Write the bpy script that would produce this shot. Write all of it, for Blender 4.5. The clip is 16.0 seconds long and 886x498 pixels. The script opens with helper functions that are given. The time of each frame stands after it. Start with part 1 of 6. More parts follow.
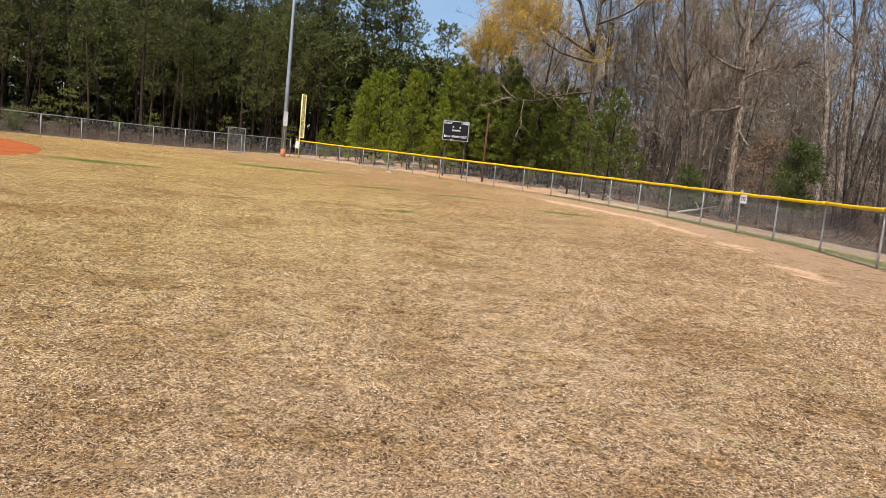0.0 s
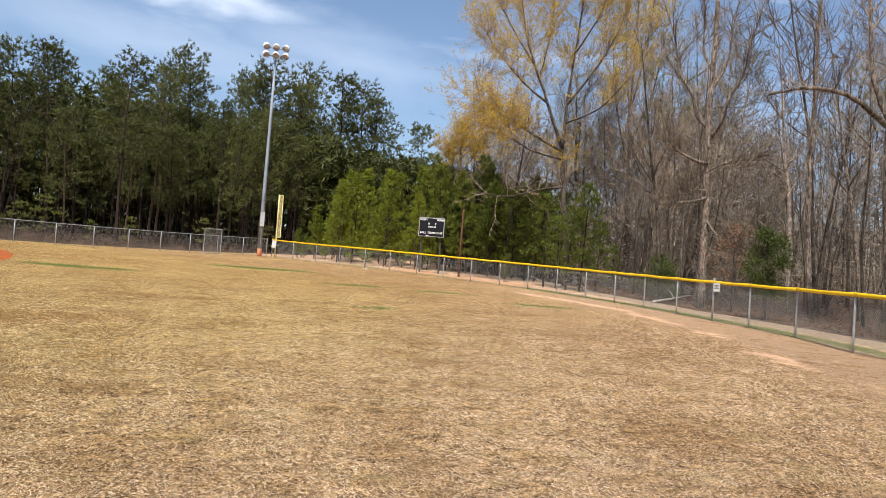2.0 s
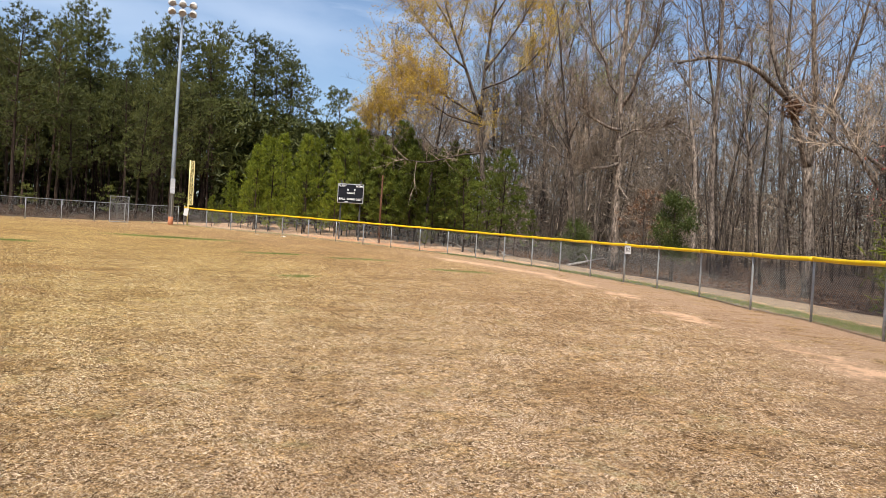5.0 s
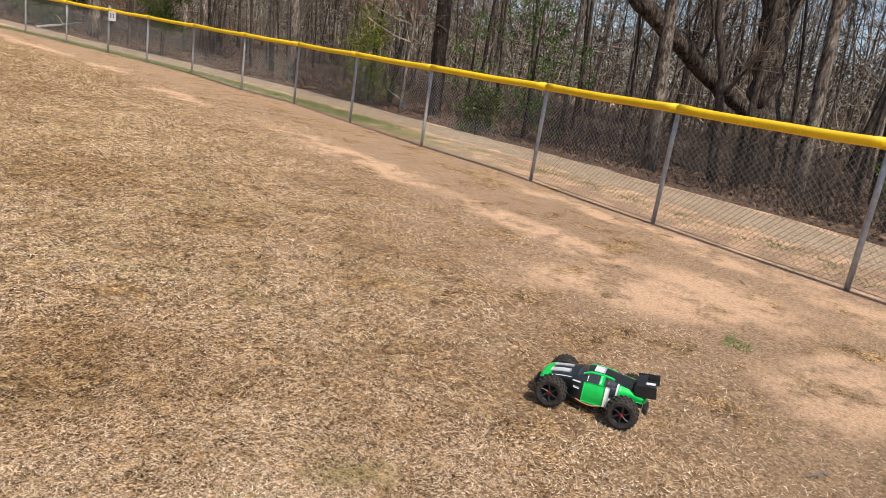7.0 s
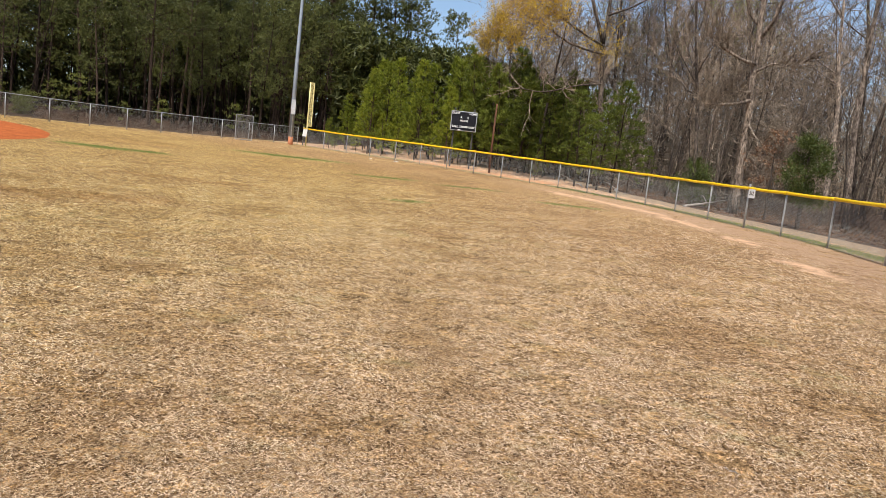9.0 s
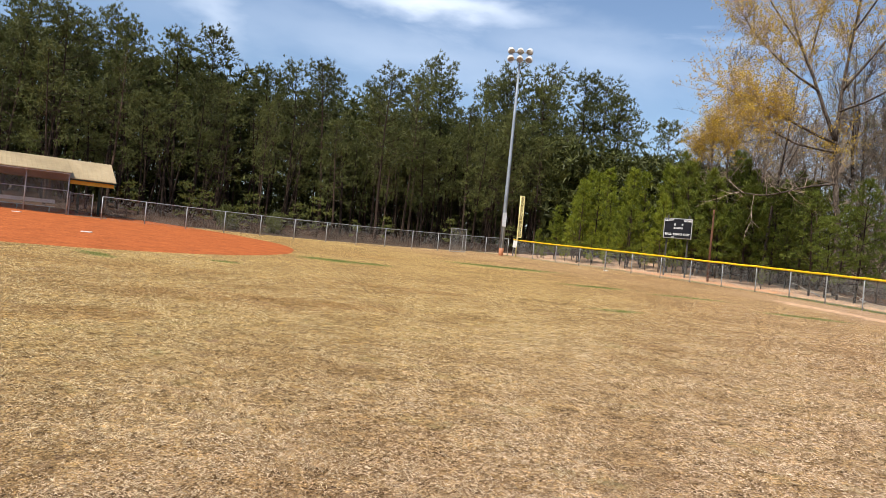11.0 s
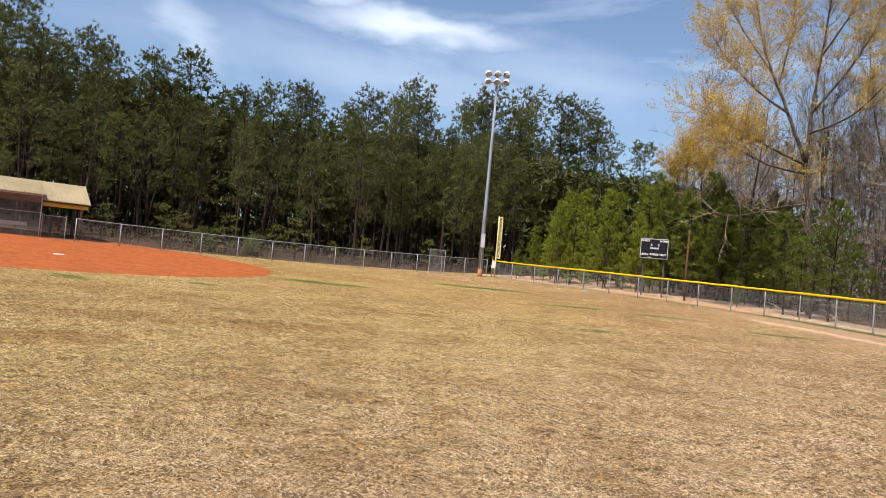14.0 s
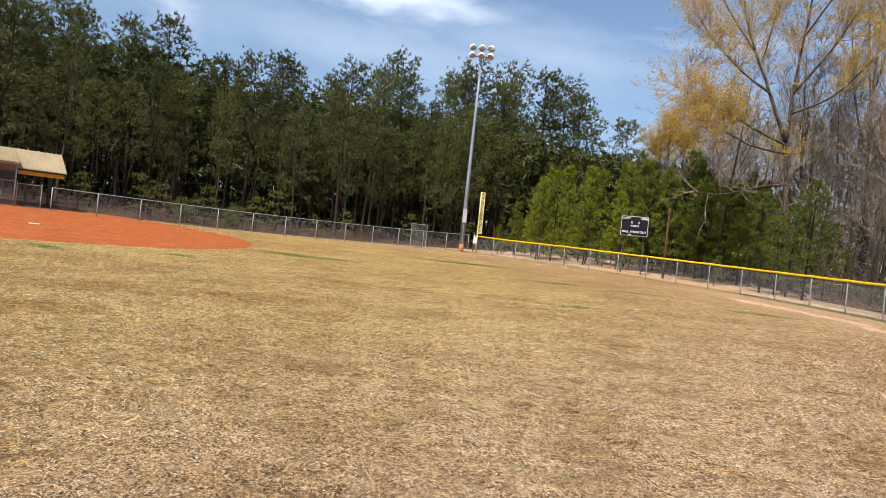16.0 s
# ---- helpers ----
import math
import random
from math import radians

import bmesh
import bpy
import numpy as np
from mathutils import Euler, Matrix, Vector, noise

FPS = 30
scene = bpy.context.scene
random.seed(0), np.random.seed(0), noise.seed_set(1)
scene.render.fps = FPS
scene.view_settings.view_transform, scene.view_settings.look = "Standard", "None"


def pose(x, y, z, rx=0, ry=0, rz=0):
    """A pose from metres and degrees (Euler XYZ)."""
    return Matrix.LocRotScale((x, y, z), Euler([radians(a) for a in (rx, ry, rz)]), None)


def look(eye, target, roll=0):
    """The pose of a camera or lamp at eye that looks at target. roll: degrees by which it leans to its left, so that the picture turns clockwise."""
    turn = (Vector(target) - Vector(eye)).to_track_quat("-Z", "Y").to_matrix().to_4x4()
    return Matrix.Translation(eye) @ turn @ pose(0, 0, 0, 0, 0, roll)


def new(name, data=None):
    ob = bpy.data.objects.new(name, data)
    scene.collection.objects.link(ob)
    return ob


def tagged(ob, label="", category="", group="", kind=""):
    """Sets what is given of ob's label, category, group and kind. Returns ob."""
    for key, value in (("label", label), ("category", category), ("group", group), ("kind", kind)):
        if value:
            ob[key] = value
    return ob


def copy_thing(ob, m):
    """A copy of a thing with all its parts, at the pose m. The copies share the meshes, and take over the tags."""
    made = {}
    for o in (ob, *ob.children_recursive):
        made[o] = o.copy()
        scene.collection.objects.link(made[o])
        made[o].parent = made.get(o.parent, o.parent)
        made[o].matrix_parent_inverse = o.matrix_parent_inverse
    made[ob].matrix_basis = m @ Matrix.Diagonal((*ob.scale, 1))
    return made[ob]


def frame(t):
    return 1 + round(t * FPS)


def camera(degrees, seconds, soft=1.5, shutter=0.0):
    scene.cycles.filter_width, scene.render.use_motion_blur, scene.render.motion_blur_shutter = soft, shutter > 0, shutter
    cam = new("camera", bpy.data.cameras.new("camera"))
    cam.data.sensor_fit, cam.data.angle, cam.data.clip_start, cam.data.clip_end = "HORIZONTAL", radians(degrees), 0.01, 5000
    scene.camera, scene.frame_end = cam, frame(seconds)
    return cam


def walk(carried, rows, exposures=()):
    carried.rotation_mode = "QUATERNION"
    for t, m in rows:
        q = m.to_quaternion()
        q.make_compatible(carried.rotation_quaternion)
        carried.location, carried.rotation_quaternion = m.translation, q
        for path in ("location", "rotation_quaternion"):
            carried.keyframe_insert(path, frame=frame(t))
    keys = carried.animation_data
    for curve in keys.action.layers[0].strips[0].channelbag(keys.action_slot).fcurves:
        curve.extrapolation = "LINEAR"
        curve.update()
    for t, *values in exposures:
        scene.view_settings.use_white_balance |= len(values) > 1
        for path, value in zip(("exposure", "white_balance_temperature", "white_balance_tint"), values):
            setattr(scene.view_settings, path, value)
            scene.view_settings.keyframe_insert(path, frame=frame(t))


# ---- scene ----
EYE = Vector((0.0, 0.0, 1.6))
cam = camera(65.24, 16.0, soft=0.5)
# seconds, heading to the right of +y, tilt up, lean: degrees
PATH = [
    (0.00, 13.605, -6.295, 5.543), (0.50, 16.918, -3.501, 4.238), (1.00, 18.098, -1.266, 3.613), (1.50, 17.387, 0.369, 3.642),
    (2.00, 14.798, 1.712, 4.131), (2.50, 11.568, 2.372, 4.529), (3.00, 9.278, 2.527, 4.441), (3.20, 8.794, 2.494, 4.314),
    (3.73, 8.774, 2.233, 3.887), (4.25, 11.575, 1.517, 3.455), (4.78, 17.677, 0.185, 3.295), (5.30, 27.561, -1.925, 3.686),
    (5.50, 32.107, -2.898, 3.975), (6.00, 44.594, -5.873, 5.191), (6.50, 57.804, -10.256, 7.143), (7.00, 63.452, -14.243, 9.027),
    (7.50, 62.108, -16.283, 9.087), (8.00, 49.010, -14.990, 7.893), (8.50, 27.957, -10.999, 6.912), (9.00, 13.191, -7.140, 6.335),
    (9.50, 5.444, -4.531, 6.225), (10.00, 1.030, -2.985, 6.174), (10.20, -0.347, -2.370, 6.035), (10.72, -3.553, -0.703, 5.617),
    (11.25, -5.829, 0.871, 5.173), (11.78, -7.001, 2.061, 4.819), (12.30, -6.895, 2.570, 4.674), (12.50, -6.590, 2.598, 4.674),
    (13.00, -5.407, 2.603, 4.759), (13.50, -4.073, 2.391, 4.936), (14.00, -3.205, 2.003, 5.130), (14.50, -2.986, 1.578, 5.347),
    (15.00, -2.862, 1.181, 5.534), (15.50, -2.293, 0.685, 5.653), (16.00, -1.491, 0.067, 5.872),
]


def heading(az, el=0.0):
    a, e = radians(az), radians(el)
    return Vector((math.sin(a) * math.cos(e), math.cos(a) * math.cos(e), math.sin(e)))


walk(cam, [(t, look(EYE, EYE + heading(az, el) * 10, roll)) for t, az, el, roll in PATH],
     exposures=[(0.0, 0.33), (1.0, 0.38), (5.5, 0.38), (7.0, 0.25), (7.8, 0.22), (9.2, 0.36), (16.0, 0.36)])

# ---- world and sun ----
SUN_AZ, SUN_EL = 208.0, 57.0
world = bpy.data.worlds.new("sky")
scene.world = world
world.use_nodes = True
wt = world.node_tree
wt.nodes.clear()
w_out = wt.nodes.new("ShaderNodeOutputWorld")
w_bg = wt.nodes.new("ShaderNodeBackground")
w_sky = wt.nodes.new("ShaderNodeTexSky")
w_sky.sky_type = "NISHITA"
w_sky.sun_disc = False
w_sky.sun_elevation = radians(SUN_EL)
w_sky.sun_rotation = radians(SUN_AZ)
w_sky.air_density, w_sky.dust_density, w_sky.ozone_density = 1.0, 1.9, 2.6
w_tc = wt.nodes.new("ShaderNodeTexCoord")
w_map = wt.nodes.new("ShaderNodeMapping")
w_map.inputs["Scale"].default_value = (1.6, 1.6, 7.0)
w_map.inputs["Rotation"].default_value = (0.25, 0.1, 0.5)
w_noise = wt.nodes.new("ShaderNodeTexNoise")
w_noise.inputs["Scale"].default_value = 1.7
w_noise.inputs["Detail"].default_value = 7.0
w_noise.inputs["Roughness"].default_value = 0.55
w_noise.inputs["Distortion"].default_value = 0.6
w_ramp = wt.nodes.new("ShaderNodeValToRGB")
w_ramp.color_ramp.elements[0].position, w_ramp.color_ramp.elements[1].position = 0.56, 0.88
w_ramp.color_ramp.elements[0].color, w_ramp.color_ramp.elements[1].color = (0, 0, 0, 1), (0.3, 0.3, 0.3, 1)
w_mix = wt.nodes.new("ShaderNodeMix")
w_mix.data_type = "RGBA"
w_mix.inputs[7].default_value = (11.0, 11.5, 12.2, 1)
wt.links.new(w_tc.outputs["Generated"], w_map.inputs["Vector"])
wt.links.new(w_map.outputs[0], w_noise.inputs["Vector"])
wt.links.new(w_noise.outputs["Fac"], w_ramp.inputs[0])


def cirrus(x, z, half_x, half_z, turn, strength):
    """A soft streak of thin cloud round one direction of the northern sky."""
    warp = wt.nodes.new("ShaderNodeTexNoise")
    warp.inputs["Scale"].default_value, warp.inputs["Detail"].default_value = 9.0, 5.0
    mp = wt.nodes.new("ShaderNodeMapping")
    mp.inputs["Scale"].default_value = (1.0, 1.0, 2.6)
    wt.links.new(w_tc.outputs["Generated"], mp.inputs["Vector"])
    wt.links.new(mp.outputs[0], warp.inputs["Vector"])
    off = wt.nodes.new("ShaderNodeVectorMath")
    off.operation = "MULTIPLY_ADD"
    wt.links.new(warp.outputs["Color"], off.inputs[0])
    off.inputs[1].default_value = (0.14, 0.0, 0.075)
    wt.links.new(w_tc.outputs["Generated"], off.inputs[2])
    place = wt.nodes.new("ShaderNodeMapping")
    place.vector_type = "TEXTURE"
    place.inputs["Location"].default_value = (x + 0.07, 0.0, z + 0.0375)
    place.inputs["Rotation"].default_value = (0.0, radians(turn), 0.0)
    place.inputs["Scale"].default_value = (half_x, 1000.0, half_z)
    wt.links.new(off.outputs[0], place.inputs["Vector"])
    ln = wt.nodes.new("ShaderNodeVectorMath")
    ln.operation = "LENGTH"
    wt.links.new(place.outputs[0], ln.inputs[0])
    fall = wt.nodes.new("ShaderNodeMapRange")
    fall.interpolation_type = "SMOOTHSTEP"
    fall.inputs["From Min"].default_value, fall.inputs["From Max"].default_value = 1.9, -0.3
    fall.inputs["To Max"].default_value = strength
    wt.links.new(ln.outputs["Value"], fall.inputs["Value"])
    return fall.outputs[0]


w_sum = w_ramp.outputs[0]
for streak in ((-0.115, 0.332, 0.125, 0.019, 3.0, 0.5), (-0.24, 0.365, 0.06, 0.016, 12.0, 0.35), (-0.40, 0.29, 0.05, 0.03, 50.0, 0.22), (0.10, 0.285, 0.16, 0.03, 8.0, 0.14), (-0.16, 0.27, 0.26, 0.03, 4.0, 0.14)):
    w_max = wt.nodes.new("ShaderNodeMath")
    w_max.operation = "MAXIMUM"
    wt.links.new(w_sum, w_max.inputs[0])
    wt.links.new(cirrus(*streak), w_max.inputs[1])
    w_sum = w_max.outputs[0]
wt.links.new(w_sum, w_mix.inputs[0])
wt.links.new(w_sky.outputs[0], w_mix.inputs[6])
wt.links.new(w_mix.outputs[2], w_bg.inputs["Color"])
w_bg.inputs["Strength"].default_value = 0.13
wt.links.new(w_bg.outputs[0], w_out.inputs["Surface"])
sun = new("sun", bpy.data.lights.new("sun", "SUN"))
sun.data.energy, sun.data.angle, sun.data.color = 4.5, radians(0.53), (1.0, 0.95, 0.87)
sun.matrix_world = look(heading(SUN_AZ, SUN_EL) * 200, (0, 0, 0))


# ---- materials ----
class Mat:
    """A node material in the making."""

    def __init__(self, name, rough=0.8, metal=0.0, spec=0.4):
        self.m = bpy.data.materials.new(name)
        self.m.use_nodes = True
        self.t = self.m.node_tree
        self.p = self.t.nodes["Principled BSDF"]
        self.p.inputs["Roughness"].default_value = rough
        self.p.inputs["Metallic"].default_value = metal
        self.p.inputs["Specular IOR Level"].default_value = spec
        self.geo = None

    def node(self, kind, **sets):
        n = self.t.nodes.new(kind)
        for k, v in sets.items():
            n.inputs[k].default_value = v
        return n

    def link(self, a, b):
        self.t.links.new(a, b)
        return self

    def where(self):
        if not self.geo:
            self.geo = self.node("ShaderNodeNewGeometry")
        return self.geo.outputs["Position"]

    def local(self):
        return self.node("ShaderNodeTexCoord").outputs["Object"]

    def noise(self, scale, detail=4.0, rough=0.55, vec=None, stretch=None):
        n = self.node("ShaderNodeTexNoise", Scale=scale, Detail=detail, Roughness=rough)
        src = vec if vec is not None else self.where()
        if stretch:
            mp = self.node("ShaderNodeMapping", Scale=stretch)
            self.link(src, mp.inputs["Vector"])
            src = mp.outputs[0]
        self.link(src, n.inputs["Vector"])
        return n.outputs["Fac"]

    def ramp(self, fac, stops):
        r = self.node("ShaderNodeValToRGB")
        e = r.color_ramp.elements
        while len(e) < len(stops):
            e.new(0.5)
        for s, (pos, col) in zip(e, stops):
            s.position = pos
            s.color = (*col, 1) if not isinstance(col, (int, float)) else (col, col, col, 1)
        self.link(fac, r.inputs[0])
        return r.outputs[0]

    def mix(self, fac, a, b, blend="MIX"):
        n = self.node("ShaderNodeMix")
        n.data_type, n.blend_type = "RGBA", blend
        for sock, v in ((0, fac), (6, a), (7, b)):
            if isinstance(v, bpy.types.NodeSocket):
                self.link(v, n.inputs[sock])
            elif sock == 0:
                n.inputs[0].default_value = v
            else:
                n.inputs[sock].default_value = (*v, 1)
        return n.outputs[2]

    def math(self, op, a, b=0.0, c=0.0):
        n = self.node("ShaderNodeMath")
        n.operation = op
        for i, v in enumerate((a, b, c)):
            if isinstance(v, bpy.types.NodeSocket):
                self.link(v, n.inputs[i])
            else:
                n.inputs[i].default_value = v
        return n.outputs[0]

    def smooth(self, v, lo, hi):
        n = self.node("ShaderNodeMapRange")
        n.interpolation_type = "SMOOTHSTEP"
        n.inputs["From Min"].default_value, n.inputs["From Max"].default_value = lo, hi
        self.link(v, n.inputs["Value"])
        return n.outputs[0]

    def color(self, c):
        if isinstance(c, bpy.types.NodeSocket):
            self.link(c, self.p.inputs["Base Color"])
        else:
            self.p.inputs["Base Color"].default_value = (*c, 1)
        return self

    def bump(self, height, strength=0.5, dist=0.02):
        b = self.node("ShaderNodeBump", Strength=strength, Distance=dist)
        self.link(height, b.inputs["Height"])
        self.link(b.outputs[0], self.p.inputs["Normal"])
        return self

    def island(self):
        if not self.geo:
            self.where()
        return self.geo.outputs["Random Per Island"]

    def each(self):
        return self.node("ShaderNodeObjectInfo").outputs["Random"]


CX, CY, CR = -27.14, 27.61, 44.20   # the outfield arc
# worn bare spots: x, y, half length, half width, turn in degrees
BARE = [(5.9, 0.95, 1.45, 0.62, 112), (6.55, 0.55, 0.9, 0.5, 60), (7.1, 2.4, 1.5, 0.30, 62), (8.9, 6.6, 3.2, 0.36, 66), (4.9, -0.6, 0.9, 0.35, 165),
        (10.85, 12.3, 1.4, 0.35, 70), (14.0, 22.6, 2.4, 0.35, 80), (14.7, 27.6, 3.0, 0.45, 92), (14.0, 32.0, 3.2, 0.6, 100),
        (12.9, 17.5, 1.3, 0.3, 72), (6.9, -1.6, 1.6, 0.5, 70), (8.6, 1.6, 2.6, 0.28, 60)]
GREEN = [(3.67, 21.4, 0.75, 0.42, 0), (10.8, 25.3, 1.3, 0.5, -20), (-8.1, 33.2, 1.7, 0.9, -5), (-13.0, 21.4, 1.1, 0.4, -40),
         (0.2, 43.8, 3.2, 1.0, -8), (-10.0, 24.6, 0.6, 0.4, 0), (-6.2, 33.5, 0.9, 0.6, 0), (5.24, 0.14, 0.16, 0.08, 20),
         (4.6, 33.0, 1.6, 0.5, -15), (8.0, 30.5, 1.5, 0.35, -15)]


BROWN = [(-5.0, 14.4, 3.6, 1.2, 15), (-11.5, 18.5, 4.0, 1.4, 25), (-6.4, 10.0, 1.6, 0.8, 40), (-3.0, 21.5, 2.6, 0.8, 0)]


def blobs(M, spots, warp):
    """The mask of a list of soft ellipses on the ground."""
    best = None
    for x, y, a, b, turn in spots:
        mp = M.node("ShaderNodeMapping")
        mp.vector_type = "TEXTURE"
        mp.inputs["Location"].default_value = (x, y, 0)
        mp.inputs["Rotation"].default_value = (0, 0, radians(turn))
        mp.inputs["Scale"].default_value = (a, b, 1000)
        M.link(warp, mp.inputs["Vector"])
        ln = M.node("ShaderNodeVectorMath")
        ln.operation = "LENGTH"
        M.link(mp.outputs[0], ln.inputs[0])
        s = M.smooth(ln.outputs["Value"], 1.35, 0.55)
        best = s if best is None else M.math("MAXIMUM", best, s)
    return best


def warped(M, amount, scale):
    n = M.node("ShaderNodeTexNoise", Scale=scale, Detail=3.0)
    M.link(M.where(), n.inputs["Vector"])
    sub = M.node("ShaderNodeVectorMath")
    sub.operation = "SUBTRACT"
    M.link(n.outputs["Color"], sub.inputs[0])
    sub.inputs[1].default_value = (0.5, 0.5, 0.5)
    mad = M.node("ShaderNodeVectorMath")
    mad.operation = "MULTIPLY_ADD"
    M.link(sub.outputs[0], mad.inputs[0])
    mad.inputs[1].default_value = (amount, amount, 0)
    M.link(M.where(), mad.inputs[2])
    return mad.outputs[0]


def ground_material():
    M = Mat("dry_turf", 0.95, spec=0.15)
    warp = warped(M, 1.1, 0.9)
    sep = M.node("ShaderNodeSeparateXYZ")
    M.link(warp, sep.inputs[0])
    dx = M.math("SUBTRACT", sep.outputs[0], CX)
    dy = M.math("SUBTRACT", sep.outputs[1], CY)
    rho = M.math("SUBTRACT", M.math("SQRT", M.math("ADD", M.math("MULTIPLY", dx, dx), M.math("MULTIPLY", dy, dy))), CR)
    fine = M.noise(95, 6, 0.75)
    mid = M.noise(5.5, 6, 0.75)
    wide = M.noise(0.55, 4, 0.6)
    huge = M.noise(0.11, 3, 0.5)
    coarse = M.noise(30, 7, 0.85)
    straw = M.ramp(fine, [(0.36, (0.060, 0.032, 0.017)), (0.46, (0.32, 0.196, 0.102)), (0.54, (0.62, 0.418, 0.228)), (0.65, (0.92, 0.71, 0.45))])
    straw = M.mix(1.0, straw, M.ramp(coarse, [(0.40, (0.17, 0.137, 0.107)), (0.49, (0.82, 0.785, 0.735)), (0.60, (1.55, 1.48, 1.38))]), "MULTIPLY")
    tone = M.ramp(wide, [(0.30, (0.78, 0.72, 0.62)), (0.52, (1.0, 0.97, 0.90)), (0.7, (1.12, 1.07, 0.95))])
    straw = M.mix(1.0, straw, tone, "MULTIPLY")
    straw = M.mix(1.0, straw, M.ramp(mid, [(0.36, (0.42, 0.37, 0.30)), (0.5, (0.98, 0.97, 0.95)), (0.62, (1.36, 1.33, 1.25))]), "MULTIPLY")
    straw = M.mix(1.0, straw, M.ramp(M.noise(13, 5, 0.8), [(0.38, (0.50, 0.46, 0.40)), (0.5, (1, 1, 1)), (0.62, (1.25, 1.23, 1.18))]), "MULTIPLY")
    straw = M.mix(1.0, straw, M.ramp(huge, [(0.35, (0.88, 0.82, 0.74)), (0.6, (1.05, 1.05, 1.0))]), "MULTIPLY")
    straw = M.mix(M.smooth(rho, -16.0, -6.0), M.mix(1.0, straw, (0.90, 1.0, 0.87), "MULTIPLY"), M.mix(1.0, straw, (0.88, 0.94, 1.02), "MULTIPLY"))
    straw = M.mix(M.math("MULTIPLY", M.math("MULTIPLY", blobs(M, BROWN, warped(M, 2.2, 0.6)), M.smooth(M.noise(2.2, 5, 0.7), 0.36, 0.6)), 0.8), straw, M.mix(1.0, straw, (0.76, 0.64, 0.52), "MULTIPLY"))
    dirt = M.ramp(M.noise(36, 8, 0.85), [(0.36, (0.11, 0.060, 0.034)), (0.5, (0.40, 0.252, 0.156)), (0.64, (0.72, 0.515, 0.345))])
    sand = M.ramp(M.noise(48, 8, 0.85), [(0.34, (0.36, 0.195, 0.11)), (0.5, (0.70, 0.435, 0.262)), (0.68, (0.90, 0.67, 0.47))])
    # worn strip inside the fence
    strip = M.math("MULTIPLY", M.smooth(rho, -5.2, -1.8), M.smooth(rho, 1.4, 0.2))
    strip = M.math("MULTIPLY", strip, M.smooth(M.noise(1.6, 5, 0.7), 0.34, 0.52))
    strip = M.math("MULTIPLY", strip, M.smooth(sep.outputs[1], 46.0, 30.0))
    col = M.mix(M.math("MULTIPLY", strip, 0.85), straw, dirt)
    outer = M.math("MULTIPLY", M.smooth(rho, 0.1, 0.7), 0.9)
    col = M.mix(outer, col, M.mix(M.smooth(M.noise(1.7, 5, 0.7), 0.42, 0.6), dirt, sand))
    thin = M.math("MULTIPLY", M.smooth(M.noise(2.3, 6, 0.75), 0.54, 0.68), 0.45)
    col = M.mix(thin, col, dirt)
    bare = M.math("MULTIPLY", blobs(M, BARE, warp), M.smooth(M.noise(1.9, 7, 0.8), 0.40, 0.55))
    col = M.mix(bare, col, sand)
    green = M.math("MULTIPLY", blobs(M, GREEN, warp), M.smooth(M.noise(14, 5, 0.7), 0.36, 0.52))
    sparse = M.math("MULTIPLY", M.smooth(M.noise(0.35, 4, 0.6), 0.55, 0.72), M.smooth(M.noise(20, 4, 0.7), 0.5, 0.62))
    green = M.math("MAXIMUM", green, M.math("MULTIPLY", sparse, 0.35))
    verge = M.math("MULTIPLY", M.math("MULTIPLY", M.smooth(rho, 0.0, 0.4), M.smooth(rho, 1.7, 1.1)), M.smooth(M.noise(2.2, 6, 0.75), 0.38, 0.54))
    verge = M.math("MULTIPLY", verge, M.smooth(sep.outputs[1], 4.0, 9.0))
    green = M.math("MAXIMUM", green, M.math("MULTIPLY", verge, 1.0))
    lush = M.ramp(M.noise(70, 5, 0.7), [(0.3, (0.045, 0.075, 0.012)), (0.6, (0.16, 0.21, 0.045)), (0.8, (0.30, 0.33, 0.10))])
    M.color(M.mix(M.math("MULTIPLY", green, 0.7), col, lush))
    M.bump(M.math("ADD", fine, M.math("MULTIPLY", mid, 1.5)), 0.9, 0.03)
    return M.m


def simple(name, stops, scale, rough=0.8, metal=0.0, spec=0.4, bump=0.3, dist=0.01, stretch=None, local=False, detail=5.0, wear=None):
    """A surface whose colour runs over noise of one grain, with broader variation over it."""
    M = Mat(name, rough, metal, spec)
    vec = M.local() if local else None
    n = M.noise(scale, detail, 0.65, vec, stretch)
    c = M.ramp(n, stops)
    c = M.mix(1.0, c, M.ramp(M.noise(scale * 0.12, 3, 0.6, vec, stretch), [(0.3, (0.78, 0.77, 0.75)), (0.65, (1.1, 1.1, 1.1))]), "MULTIPLY")
    if wear:
        c = M.mix(M.smooth(M.noise(scale * 0.3, 6, 0.75, vec), 0.56, 0.68), c, wear)
    M.color(c)
    M.bump(n, bump, dist)
    return M.m


def leaf_material(name, dark, light, rough=0.55, trans=0.25):
    M = Mat(name, rough, spec=0.3)
    a = M.math("ADD", M.math("MULTIPLY", M.island(), 0.65), M.math("MULTIPLY", M.each(), 0.35))
    c = M.ramp(a, [(0.05, dark), (0.95, light)])
    M.color(c)
    tr = M.node("ShaderNodeBsdfTranslucent")
    M.link(c, tr.inputs["Color"])
    mx = M.node("ShaderNodeMixShader")
    mx.inputs[0].default_value = trans
    M.link(M.p.outputs[0], mx.inputs[1])
    M.link(tr.outputs[0], mx.inputs[2])
    M.link(mx.outputs[0], M.t.nodes["Material Output"].inputs["Surface"])
    return M.m


